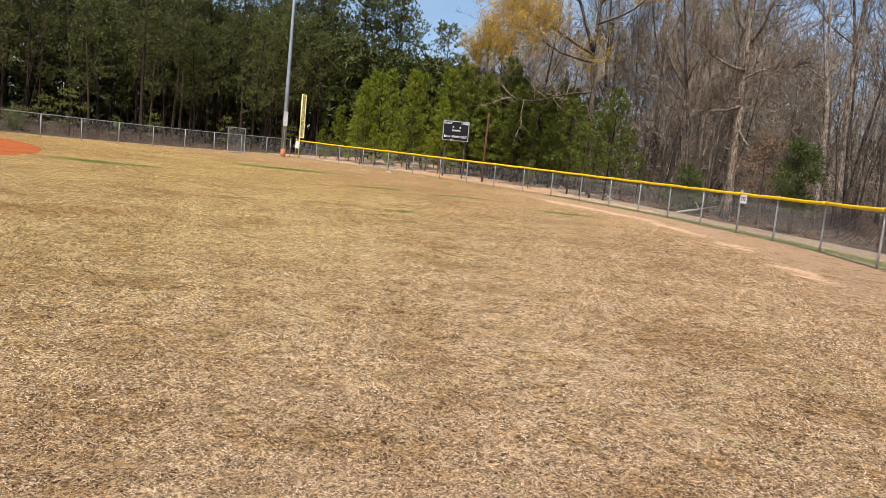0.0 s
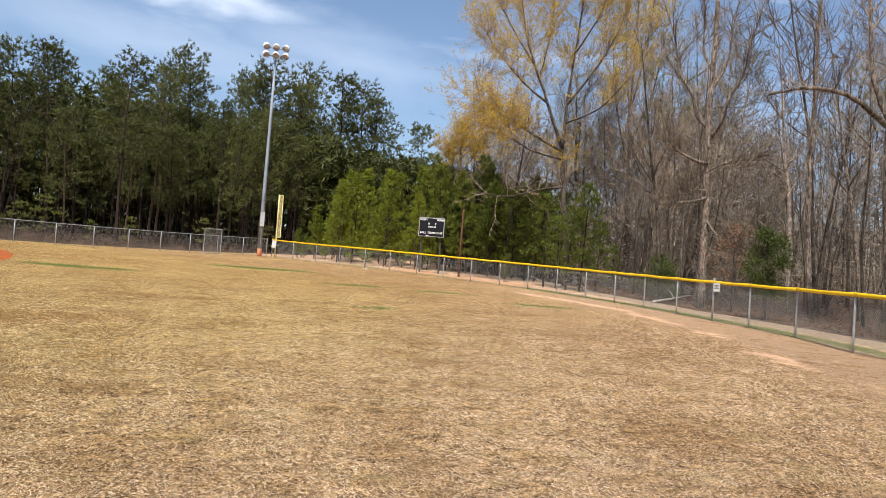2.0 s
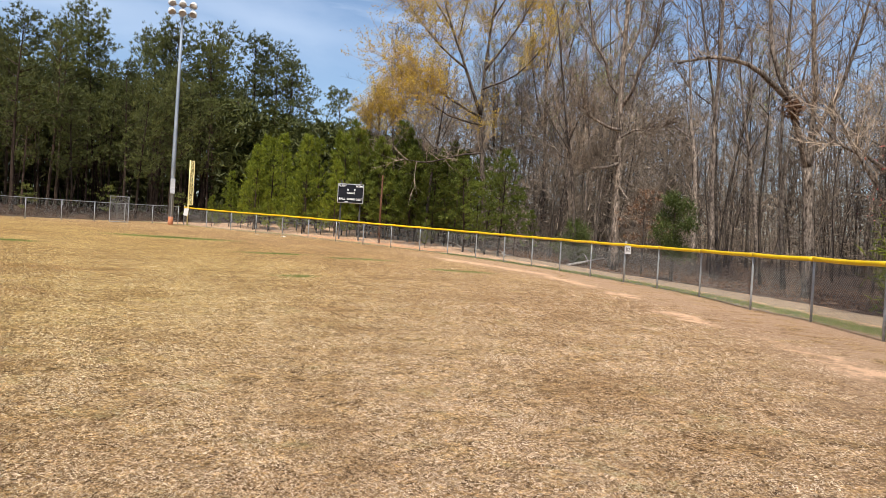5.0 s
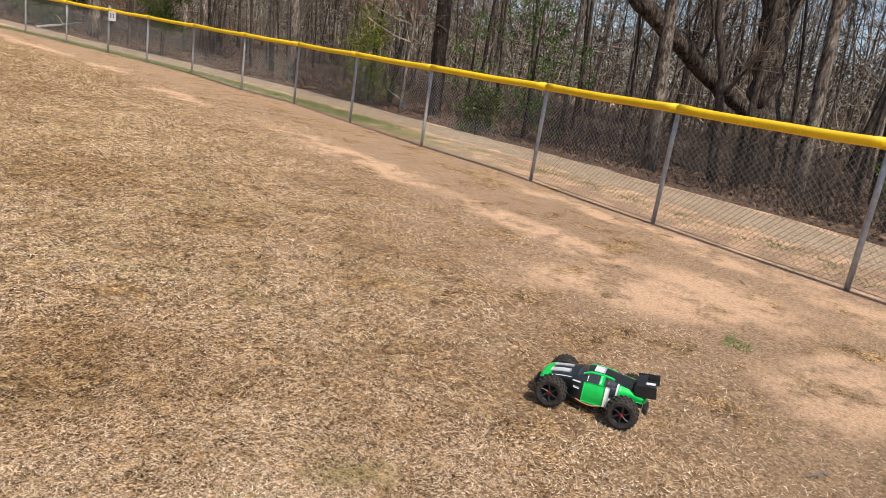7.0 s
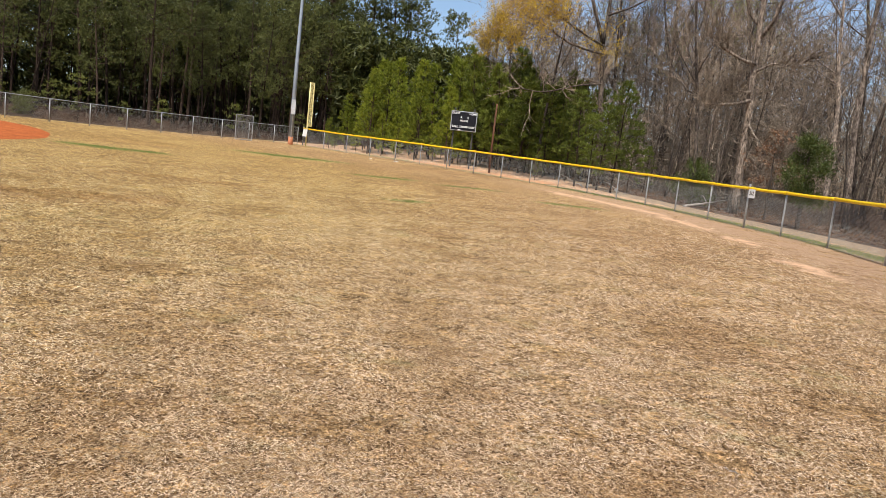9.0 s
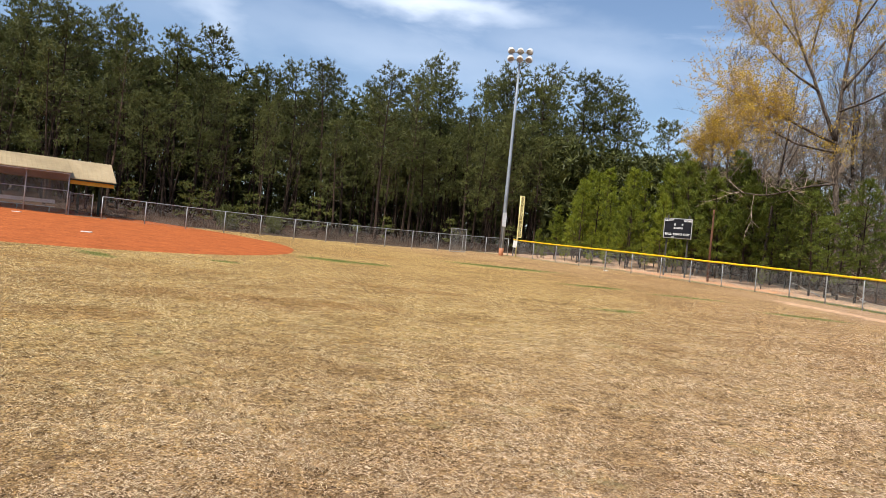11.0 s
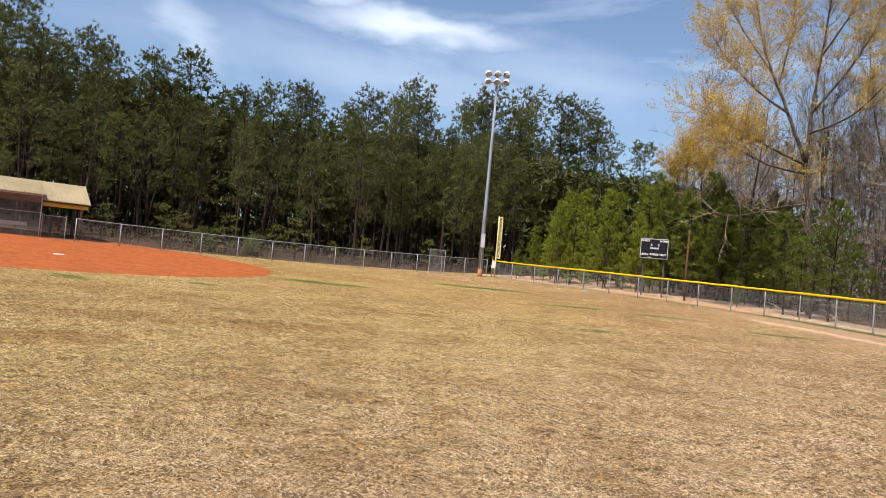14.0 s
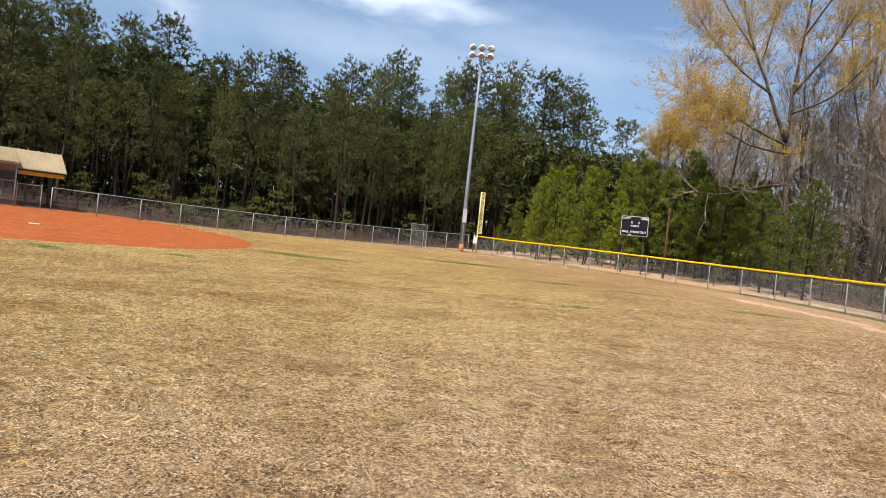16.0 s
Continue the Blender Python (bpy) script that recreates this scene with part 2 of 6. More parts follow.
def grass_material():
    """Dead blades, yellower out in the field than in the worn strip by the fence."""
    M = Mat("dead_grass", 0.7, spec=0.3)
    sep = M.node("ShaderNodeSeparateXYZ")
    M.link(M.where(), sep.inputs[0])
    dx, dy = M.math("SUBTRACT", sep.outputs[0], CX), M.math("SUBTRACT", sep.outputs[1], CY)
    rho = M.math("SUBTRACT", M.math("SQRT", M.math("ADD", M.math("MULTIPLY", dx, dx), M.math("MULTIPLY", dy, dy))), CR)
    c = M.ramp(M.island(), [(0.0, (0.10, 0.058, 0.030)), (0.32, (0.40, 0.275, 0.158)), (0.66, (0.82, 0.63, 0.405)), (1.0, (1.0, 0.86, 0.62))])
    tint = M.mix(M.smooth(rho, -16.0, -6.0), (1.02, 1.02, 0.85), (1.02, 0.98, 1.02))
    c = M.mix(1.0, c, tint, "MULTIPLY")
    c = M.mix(1.0, c, M.ramp(M.noise(1.3, 5, 0.7), [(0.34, (0.72, 0.68, 0.60)), (0.52, (1, 1, 1))]), "MULTIPLY")
    c = M.mix(M.math("MULTIPLY", M.smooth(M.noise(1.1, 5, 0.7), 0.55, 0.68), 0.45), c, (0.30, 0.29, 0.10))
    c = M.mix(M.math("MULTIPLY", M.math("MULTIPLY", blobs(M, BROWN, warped(M, 2.2, 0.6)), M.smooth(M.noise(2.2, 5, 0.7), 0.36, 0.6)), 0.8), c, M.mix(1.0, c, (0.76, 0.64, 0.52), "MULTIPLY"))
    c = M.mix(1.0, c, M.ramp(M.noise(0.55, 4, 0.6), [(0.32, (0.74, 0.66, 0.55)), (0.52, (1, 1, 1))]), "MULTIPLY")
    M.color(c)
    tr = M.node("ShaderNodeBsdfTranslucent")
    M.link(c, tr.inputs["Color"])
    mx = M.node("ShaderNodeMixShader")
    mx.inputs[0].default_value = 0.15
    M.link(M.p.outputs[0], mx.inputs[1])
    M.link(tr.outputs[0], mx.inputs[2])
    M.link(mx.outputs[0], M.t.nodes["Material Output"].inputs["Surface"])
    return M.m


def bark_material(name, stops, scale=14.0, vary=True):
    M = Mat(name, 0.9, spec=0.12)
    vec = M.local()
    n = M.noise(scale, 8, 0.8, vec, (1, 1, 0.28))
    c = M.ramp(n, stops)
    if vary:
        c = M.mix(1.0, c, M.ramp(M.each(), [(0.0, (0.32, 0.305, 0.29)), (0.6, (0.82, 0.82, 0.82)), (1.0, (1.4, 1.37, 1.33))]), "MULTIPLY")
    c = M.mix(1.0, c, M.ramp(M.noise(1.6, 5, 0.7, vec), [(0.33, (0.5, 0.5, 0.5)), (0.5, (1, 1, 1)), (0.66, (1.4, 1.4, 1.36))]), "MULTIPLY")
    M.color(c)
    M.bump(n, 1.0, 0.06)
    return M.m


MAT = {
    "turf": ground_material(),
    "grass": grass_material(),
    "green_grass": leaf_material("green_grass", (0.07, 0.12, 0.02), (0.26, 0.30, 0.08), 0.6, 0.25),
    "clay": simple("red_infield_clay", [(0.32, (0.19, 0.048, 0.015)), (0.5, (0.36, 0.096, 0.027)), (0.68, (0.49, 0.155, 0.050))], 9, 0.95, spec=0.1, bump=1.0, dist=0.03, detail=9.0, wear=(0.27, 0.068, 0.020)),
    "gravel": simple("gravel_path", [(0.34, (0.115, 0.088, 0.064)), (0.52, (0.33, 0.24, 0.155)), (0.70, (0.56, 0.43, 0.30))], 38, 0.95, spec=0.1, bump=0.7, wear=(0.36, 0.225, 0.135)),
    "litter": simple("leaf_litter", [(0.34, (0.020, 0.013, 0.009)), (0.5, (0.085, 0.054, 0.036)), (0.70, (0.26, 0.175, 0.120))], 15, 0.95, spec=0.1, bump=1.0, dist=0.05),
    # pine straw, its brown set darker to carry the pines' shade
    "straw": simple("shaded_pine_straw", [(0.28, (0.025, 0.016, 0.011)), (0.5, (0.075, 0.046, 0.03)), (0.72, (0.17, 0.105, 0.068))], 15, 0.95, spec=0.1, bump=1.0, dist=0.05),
    "red_soil": simple("bare_red_soil", [(0.3, (0.40, 0.19, 0.09)), (0.7, (0.66, 0.38, 0.21))], 18, 0.95, spec=0.1),
    "dead_leaf": leaf_material("dead_leaf", (0.06, 0.03, 0.018), (0.29, 0.165, 0.092), 0.8, 0.1),
    "galv": simple("galvanised_steel", [(0.3, (0.27, 0.275, 0.28)), (0.7, (0.43, 0.435, 0.44))], 14, 0.5, 0.35, bump=0.05),
    "wire": simple("chain_link_wire", [(0.3, (0.17, 0.168, 0.16)), (0.7, (0.30, 0.295, 0.28))], 9, 0.6, 0.15, bump=0.0),
    "steel_dark": simple("dark_painted_steel", [(0.3, (0.03, 0.03, 0.03)), (0.7, (0.075, 0.07, 0.065))], 6, 0.55, 0.2, bump=0.05),
    "rust": simple("rusty_steel", [(0.3, (0.07, 0.03, 0.018)), (0.7, (0.19, 0.085, 0.045))], 11, 0.85, 0.2, bump=0.2),
    "pole": simple("weathered_pole_steel", [(0.3, (0.23, 0.27, 0.32)), (0.7, (0.34, 0.38, 0.43))], 1.8, 0.55, 0.3, bump=0.05),
    "orange": simple("faded_orange_paint", [(0.3, (0.46, 0.17, 0.08)), (0.7, (0.62, 0.27, 0.14))], 5, 0.7, bump=0.05),
    "white": simple("white_painted_metal", [(0.3, (0.66, 0.66, 0.64)), (0.7, (0.80, 0.80, 0.78))], 5, 0.5, bump=0.02),
    "lamp_white": simple("lamp_housing", [(0.3, (0.62, 0.61, 0.58)), (0.7, (0.82, 0.80, 0.76))], 4, 0.35, bump=0.0),
    "reflector": simple("lamp_reflector", [(0.3, (0.42, 0.36, 0.30)), (0.7, (0.66, 0.60, 0.54))], 4, 0.3, 0.6, bump=0.0),
    "foul_yellow": simple("pale_yellow_paint", [(0.3, (0.62, 0.52, 0.20)), (0.7, (0.78, 0.68, 0.34))], 4, 0.6, bump=0.02),
    "board": simple("black_scoreboard_face", [(0.3, (0.008, 0.009, 0.012)), (0.7, (0.017, 0.018, 0.024))], 3, 0.85, spec=0.15, bump=0.0),
    "letter": simple("white_lettering", [(0.3, (0.70, 0.70, 0.70)), (0.7, (0.82, 0.82, 0.82))], 6, 0.6, bump=0.0),
    "ink": simple("dark_ink", [(0.3, (0.05, 0.05, 0.05)), (0.7, (0.12, 0.10, 0.10))], 6, 0.7, bump=0.0),
    "roof": simple("tan_sheet_metal_roof", [(0.3, (0.32, 0.245, 0.14)), (0.7, (0.40, 0.31, 0.185))], 2.5, 0.5, 0.1, bump=0.02),
    "dark_green": simple("dark_green_steel", [(0.3, (0.015, 0.04, 0.03)), (0.7, (0.03, 0.07, 0.05))], 3, 0.55, bump=0.02),
    "gold": simple("golden_yellow_fascia", [(0.3, (0.58, 0.33, 0.03)), (0.7, (0.70, 0.43, 0.05))], 3, 0.6, bump=0.02),
    "alu": simple("dull_aluminium", [(0.3, (0.46, 0.46, 0.47)), (0.7, (0.60, 0.60, 0.60))], 8, 0.45, 0.6, bump=0.02),
    "needle": leaf_material("pine_needle", (0.026, 0.034, 0.007), (0.150, 0.160, 0.040), 0.6, 0.2),
    "olive_needle": leaf_material("olive_pine_needle", (0.060, 0.076, 0.014), (0.215, 0.225, 0.05), 0.5, 0.25),
    "young_needle": leaf_material("young_pine_needle", (0.038, 0.056, 0.004), (0.30, 0.34, 0.026), 0.6, 0.25),
    "mid_needle": leaf_material("green_pine_needle", (0.026, 0.042, 0.005), (0.20, 0.235, 0.030), 0.6, 0.25),
    "cedar": leaf_material("cedar_foliage", (0.028, 0.046, 0.008), (0.12, 0.14, 0.028), 0.6, 0.2),
    "bud": leaf_material("ochre_bud", (0.40, 0.235, 0.014), (0.74, 0.54, 0.075), 0.6, 0.35),
    "green_bud": leaf_material("pale_green_bud", (0.20, 0.24, 0.06), (0.40, 0.44, 0.15), 0.6, 0.4),
    "red_bud": leaf_material("red_bud", (0.40, 0.07, 0.06), (0.66, 0.20, 0.16), 0.6, 0.4),
    "shrub": leaf_material("shrub_leaf", (0.05, 0.10, 0.015), (0.17, 0.26, 0.05), 0.55, 0.3),
    "bark_old": bark_material("old_dark_bark", [(0.38, (0.014, 0.010, 0.008)), (0.5, (0.064, 0.048, 0.038)), (0.64, (0.23, 0.18, 0.14))], 16.0, False),
    "bark_grey": bark_material("grey_bark", [(0.38, (0.022, 0.017, 0.013)), (0.5, (0.150, 0.119, 0.096)), (0.66, (0.42, 0.35, 0.295))]),
    "bark_pine": bark_material("pine_bark", [(0.28, (0.020, 0.013, 0.009)), (0.5, (0.058, 0.039, 0.029)), (0.74, (0.14, 0.098, 0.074))]),
    "bark_pale": bark_material("pale_bark", [(0.28, (0.20, 0.175, 0.15)), (0.5, (0.40, 0.36, 0.315)), (0.74, (0.56, 0.52, 0.46))], vary=False),
    "bark_dark": bark_material("dark_bark", [(0.30, (0.018, 0.013, 0.010)), (0.5, (0.064, 0.049, 0.040)), (0.72, (0.17, 0.138, 0.116))], vary=False),
    "twig": bark_material("twig_bark", [(0.32, (0.085, 0.065, 0.050)), (0.5, (0.255, 0.202, 0.153)), (0.70, (0.54, 0.44, 0.35))], 3.0),
}


def cap_material():
    M = Mat("yellow_plastic_cap", 0.42, spec=0.45)
    uv = M.node("ShaderNodeTexCoord").outputs["UV"]
    w = M.node("ShaderNodeTexWave", Scale=1.0, Distortion=0.0)
    w.bands_direction = "X"
    mp = M.node("ShaderNodeMapping", Scale=(20.0, 1, 1))
    M.link(uv, mp.inputs["Vector"])
    M.link(mp.outputs[0], w.inputs["Vector"])
    c = M.ramp(M.noise(3.0, 5, 0.6), [(0.3, (0.76, 0.48, 0.002)), (0.7, (0.86, 0.565, 0.003))])
    c = M.mix(M.math("MULTIPLY", M.smooth(M.noise(24, 6, 0.75), 0.58, 0.75), 0.5), c, (0.55, 0.36, 0.03))
    M.color(c)
    M.bump(w.outputs["Fac"], 0.45, 0.008)
    return M.m


MAT["cap"] = cap_material()


# ---- mesh building ----
class Build:
    """Collects tubes, cones, blades and boxes into one mesh."""

    def __init__(self):
        self.v, self.f, self.n, self.uv = [], [], 0, None

    def add(self, verts, faces):
        verts = np.asarray(verts, float).reshape(-1, 3)
        faces = np.asarray(faces, int)
        self.v.append(verts)
        self.f.append(faces + self.n)
        self.n += len(verts)
        return self

    def tube(self, pts, radii, sides=6, close=True):
        pts = np.asarray(pts, float)
        k = len(pts)
        radii = np.broadcast_to(np.asarray(radii, float), (k,))
        d = np.gradient(pts, axis=0)
        d /= np.linalg.norm(d, axis=1)[:, None] + 1e-9
        ref = np.array([0.31, 0.17, 0.93]) if abs(d[0] @ [0.31, 0.17, 0.93]) < 0.8 else np.array([0.95, -0.2, 0.1])
        a = np.cross(d, ref)
        a /= np.linalg.norm(a, axis=1)[:, None]
        b = np.cross(d, a)
        th = np.linspace(0, 2 * np.pi, sides, endpoint=False)
        ring = pts[:, None] + radii[:, None, None] * (np.cos(th)[None, :, None] * a[:, None] + np.sin(th)[None, :, None] * b[:, None])
        i = np.arange(k - 1)[:, None] * sides
        j = np.arange(sides)[None]
        q = np.stack([i + j, i + (j + 1) % sides, i + sides + (j + 1) % sides, i + sides + j], -1).reshape(-1, 4)
        first = self.n
        self.add(ring.reshape(-1, 3), q)
        if close:
            for end, flip in ((0, True), (k - 1, False)):
                ids = first + end * sides + np.arange(sides)
                tri = np.stack([ids, np.roll(ids, -1), np.full(sides, self.n)], -1)
                self.v.append(pts[end][None])
                self.n += 1
                self.f.append(tri[:, ::-1] if flip else tri)
        return self

    def cones(self, base, tip, rad):
        base, tip = np.asarray(base, float), np.asarray(tip, float)
        k = len(base)
        if not k:
            return self
        d = tip - base
        d /= np.linalg.norm(d, axis=1)[:, None] + 1e-9
        a = np.cross(d, np.array([0.37, 0.61, 0.7]))
        a /= np.linalg.norm(a, axis=1)[:, None] + 1e-9
        b = np.cross(d, a)
        rad = np.broadcast_to(np.asarray(rad, float), (k,))[:, None]
        r = [base + rad * (math.cos(t) * a + math.sin(t) * b) for t in (0, 2.094, 4.189)]
        v = np.stack([*r, tip], 1).reshape(-1, 3)
        o = np.arange(k)[:, None, None] * 4
        f = (o + np.array([[0, 1, 3], [1, 2, 3], [2, 0, 3]])[None]).reshape(-1, 3)
        return self.add(v, f)

    def blades(self, base, way, length, width):
        """Flat pointed leaves: one triangle each."""
        base, way = np.asarray(base, float), np.asarray(way, float)
        k = len(base)
        side = np.cross(way, np.random.normal(size=(k, 3)))
        side /= np.linalg.norm(side, axis=1)[:, None] + 1e-9
        side *= np.broadcast_to(np.asarray(width, float), (k,))[:, None] / 2
        tip = base + way * np.broadcast_to(np.asarray(length, float), (k,))[:, None]
        v = np.stack([base - side, base + side, tip], 1).reshape(-1, 3)
        return self.add(v, np.arange(3 * k).reshape(-1, 3))

    def leaves(self, base, way, length, width):
        """Flat leaves: a diamond of two triangles each."""
        base, way = np.asarray(base, float), np.asarray(way, float)
        k = len(base)
        side = np.cross(way, np.random.normal(size=(k, 3)))
        side /= np.linalg.norm(side, axis=1)[:, None] + 1e-9
        side *= np.broadcast_to(np.asarray(width, float), (k,))[:, None] / 2
        ln = np.broadcast_to(np.asarray(length, float), (k,))[:, None]
        v = np.stack([base, base + way * ln * 0.5 + side, base + way * ln, base + way * ln * 0.5 - side], 1).reshape(-1, 3)
        return self.add(v, np.arange(4 * k).reshape(-1, 4))

    def box(self, lo, hi, m=None):
        (x0, y0, z0), (x1, y1, z1) = lo, hi
        v = np.array([(x, y, z) for x in (x0, x1) for y in (y0, y1) for z in (z0, z1)], float)
        if m is not None:
            v = np.array([m @ Vector(p) for p in v])
        return self.add(v, [(0, 1, 3, 2), (4, 6, 7, 5), (0, 4, 5, 1), (2, 3, 7, 6), (0, 2, 6, 4), (1, 5, 7, 3)])

    def mesh(self, name, smooth=False):
        me = bpy.data.meshes.new(name)
        v = np.concatenate(self.v) if self.v else np.zeros((0, 3))
        me.vertices.add(len(v))
        me.vertices.foreach_set("co", v.astype(np.float32).ravel())
        fs = [f for f in self.f if len(f)]
        idx = np.concatenate([f.ravel() for f in fs]).astype(np.int32)
        size = np.concatenate([np.full(len(f), f.shape[1]) for f in fs])
        me.loops.add(len(idx))
        me.loops.foreach_set("vertex_index", idx)
        me.polygons.add(len(size))
        me.polygons.foreach_set("loop_start", np.r_[0, np.cumsum(size)[:-1]].astype(np.int32))
        me.polygons.foreach_set("use_smooth", np.full(len(size), smooth))
        me.update(calc_edges=True)
        return me


def put(name, b, material, parent=None, label="", smooth=False, m=None, bevel=0.0):
    """One mesh object from a Build, a bmesh or a mesh; a part where it has a parent."""
    if isinstance(b, Build):
        me = b.mesh(name, smooth)
    elif isinstance(b, bmesh.types.BMesh):
        me = bpy.data.meshes.new(name)
        b.to_mesh(me)
        b.free()
        if smooth:
            me.polygons.foreach_set("use_smooth", np.full(len(me.polygons), True))
    else:
        me = b
    if not me.materials:
        me.materials.append(MAT[material])
    ob = new(name, me)
    if bevel:
        mod = ob.modifiers.new("bevel", "BEVEL")
        mod.width, mod.segments, mod.limit_method = bevel, 2, "ANGLE"
    if parent:
        ob.parent = parent
    if m is not None:
        ob.matrix_local = m
    if label:
        tagged(ob, label)
    return ob


def thing(name, label, category, group="", m=None, kind=""):
    ob = new(name)
    ob.empty_display_size = 0.2
    if m is not None:
        ob.matrix_world = m
    return tagged(ob, label, category, group, kind)


def terrain(x, y):
    x, y = np.asarray(x, float), np.asarray(y, float)
    yy = np.clip(y, 0, 85)
    xl = np.minimum((np.sqrt(x * x + 9) - x) / 2, 42)
    s = np.clip((x - 3) / 6, 0, 1)
    return 0.0045 * yy + 0.00035 * yy ** 2 + 0.001 * xl ** 2 - 0.00225 + 0.1 * s * s * (3 - 2 * s)


def on_ground(x, y, dz=0.0):
    return Vector((x, y, float(terrain(x, y)) + dz))


def polar(az, r, dz=0.0):
    h = heading(az)
    return on_ground(h.x * r, h.y * r, dz)


def arc(angle, rho=0.0):
    a = radians(angle)
    return CX + (CR + rho) * math.cos(a), CY + (CR + rho) * math.sin(a)


# ---- ground ----
def sheet(name, xs, ys, material, dz=0.0, label="", category="ground"):
    X, Y = np.meshgrid(xs, ys)
    v = np.stack([X, Y, terrain(X, Y) + dz], -1).reshape(-1, 3)
    nx, ny = len(xs), len(ys)
    i, j = np.meshgrid(np.arange(nx - 1), np.arange(ny - 1))
    a = (j * nx + i).ravel()
    f = np.stack([a, a + 1, a + nx + 1, a + nx], -1)
    b = Build().add(v, f)
    ob = put(name, b, material, smooth=True)
    return tagged(ob, label, category, kind="structure")


def spread_axis(lo, hi, near_lo, near_hi, step):
    inner = np.arange(near_lo, near_hi + 1e-6, step)
    out_hi = near_hi + (hi - near_hi) * np.linspace(0, 1, 20)[1:] ** 2.2
    out_lo = near_lo + (lo - near_lo) * np.linspace(0, 1, 20)[1:] ** 2.2
    return np.r_[out_lo[::-1], inner, out_hi]


sheet("ground", spread_axis(-1500, 1500, -60, 60, 1.0), spread_axis(-1500, 1500, -30, 110, 1.0), "turf",
      label="dry dormant straw-coloured turf with worn dirt and green patches")


def ribbon(name, left, right, across, material, dz, label, category, ragged=0.0, kind="structure"):
    """A strip over the ground between two lines of points."""
    k = len(left)
    v = []
    for i, (p, q) in enumerate(zip(left, right)):
        n0 = noise.noise(Vector((i * 0.37, 1.7, dz * 50))) + 0.5 * noise.noise(Vector((i * 1.3, 5.1, 0)))
        n1 = noise.noise(Vector((i * 0.31, 9.2, dz * 50))) + 0.5 * noise.noise(Vector((i * 1.1, 3.3, 0)))
        d = (Vector(q) - Vector(p)).normalized()
        p, q = Vector(p) - d * ragged * n0, Vector(q) + d * ragged * n1
        for s in np.linspace(0, 1, across):
            x, y = p.lerp(q, s)
            edge = 0.0 if 0 < s < 1 else -0.03
            v.append((x, y, float(terrain(x, y)) + dz + edge))
    i, j = np.meshgrid(np.arange(across - 1), np.arange(k - 1))
    a = (j * across + i).ravel()
    f = np.stack([a, a + 1, a + across + 1, a + across], -1)
    return tagged(put(name, Build().add(v, f), material, smooth=True), label, category, kind=kind)


def path_in(angle):
    return 1.5 + max(0.0, angle - 2) * 0.16 + max(0.0, angle - 14) * 0.3 + min(1.0, max(0.0, (-22 - angle) / 13)) * 1.0


# the woods' floor, outside the fence, from behind the camera round to the dugout
wa = np.linspace(-75, 60, 130)
ribbon("woods_floor", [arc(a, path_in(a) + 0.8) for a in wa], [arc(a, 75.0) for a in wa], 40, "litter", 0.012,
       "brown leaf litter on the floor of the woods", "ground", ragged=0.25)
P0, DIR_L, OUT_L = Vector((0.6, 64.0)), Vector((-0.765, -0.644)), Vector((-0.644, 0.765))
ls = np.linspace(-22, 75, 80)
# the pine wood's floor, with the crowns' shade put into its colour
ribbon("pine_floor", [P0 + DIR_L * s + OUT_L * 2.0 for s in ls][::-1], [P0 + DIR_L * s + OUT_L * 60 for s in ls][::-1], 30, "straw", 0.022,
       "brown pine straw, coloured darker for the pines' shade, on the floor of the pine wood", "ground", ragged=0.4)


pa = np.linspace(-70, 34, 260)
ribbon("path", [arc(a, path_in(a)) for a in pa], [arc(a, path_in(a) + 1.8) for a in pa], 8, "gravel", 0.03,
       "pale gravel walking path behind the fence", "path", ragged=0.4)
ribbon("bare_bank", [arc(a, 1.0) for a in np.linspace(18, 36, 30)], [arc(a, 3.2 + 0.8 * math.sin(a)) for a in np.linspace(18, 36, 30)], 5, "red_soil", 0.034,
       "bare reddish soil under the scoreboard", "ground", ragged=0.35)


# infield clay, a disc with an uneven rim
IX, IY, IR = -25.6, 33.2, 15.3
ia = np.linspace(0, 2 * math.pi, 140, endpoint=False)
b = Build()
rr = np.linspace(0, 1, 16)
v = []
for t in ia:
    wob = 1 + 0.012 * noise.noise(Vector((math.cos(t) * 6, math.sin(t) * 6, 2)))
    for s in rr:
        x, y = IX + IR * wob * s * math.cos(t), IY + IR * wob * s * math.sin(t)
        v.append((x, y, float(terrain(x, y)) + (0.03 if s < 1 else -0.02)))
i, j = np.meshgrid(np.arange(len(rr) - 1), np.arange(len(ia)))
a0, a1 = (j * len(rr) + i).ravel(), ((j + 1) % len(ia) * len(rr) + i).ravel()
b.add(v, np.stack([a0, a0 + 1, a1 + 1, a1], -1))
tagged(put("infield", b, "clay", smooth=True), "raked red clay baseball infield", "infield", kind="structure")


def base_plate(x, y, turn):
    bm = bmesh.new()
    bmesh.ops.create_cube(bm, size=1, matrix=Matrix.Diagonal((0.44, 0.44, 0.05, 1)))
    bmesh.ops.bevel(bm, geom=bm.edges[:], offset=0.012, segments=2, affect="EDGES")
    ob = put("base", bm, "white", m=Matrix.Translation(on_ground(x, y, 0.045)) @ pose(0, 0, 0, 0, 0, turn))
    return tagged(ob, "white canvas base on the red clay infield", "base", "bases of the infield")


base_plate(-19.3, 30.85, 20)
base_plate(-28.05, 37.9, 20)

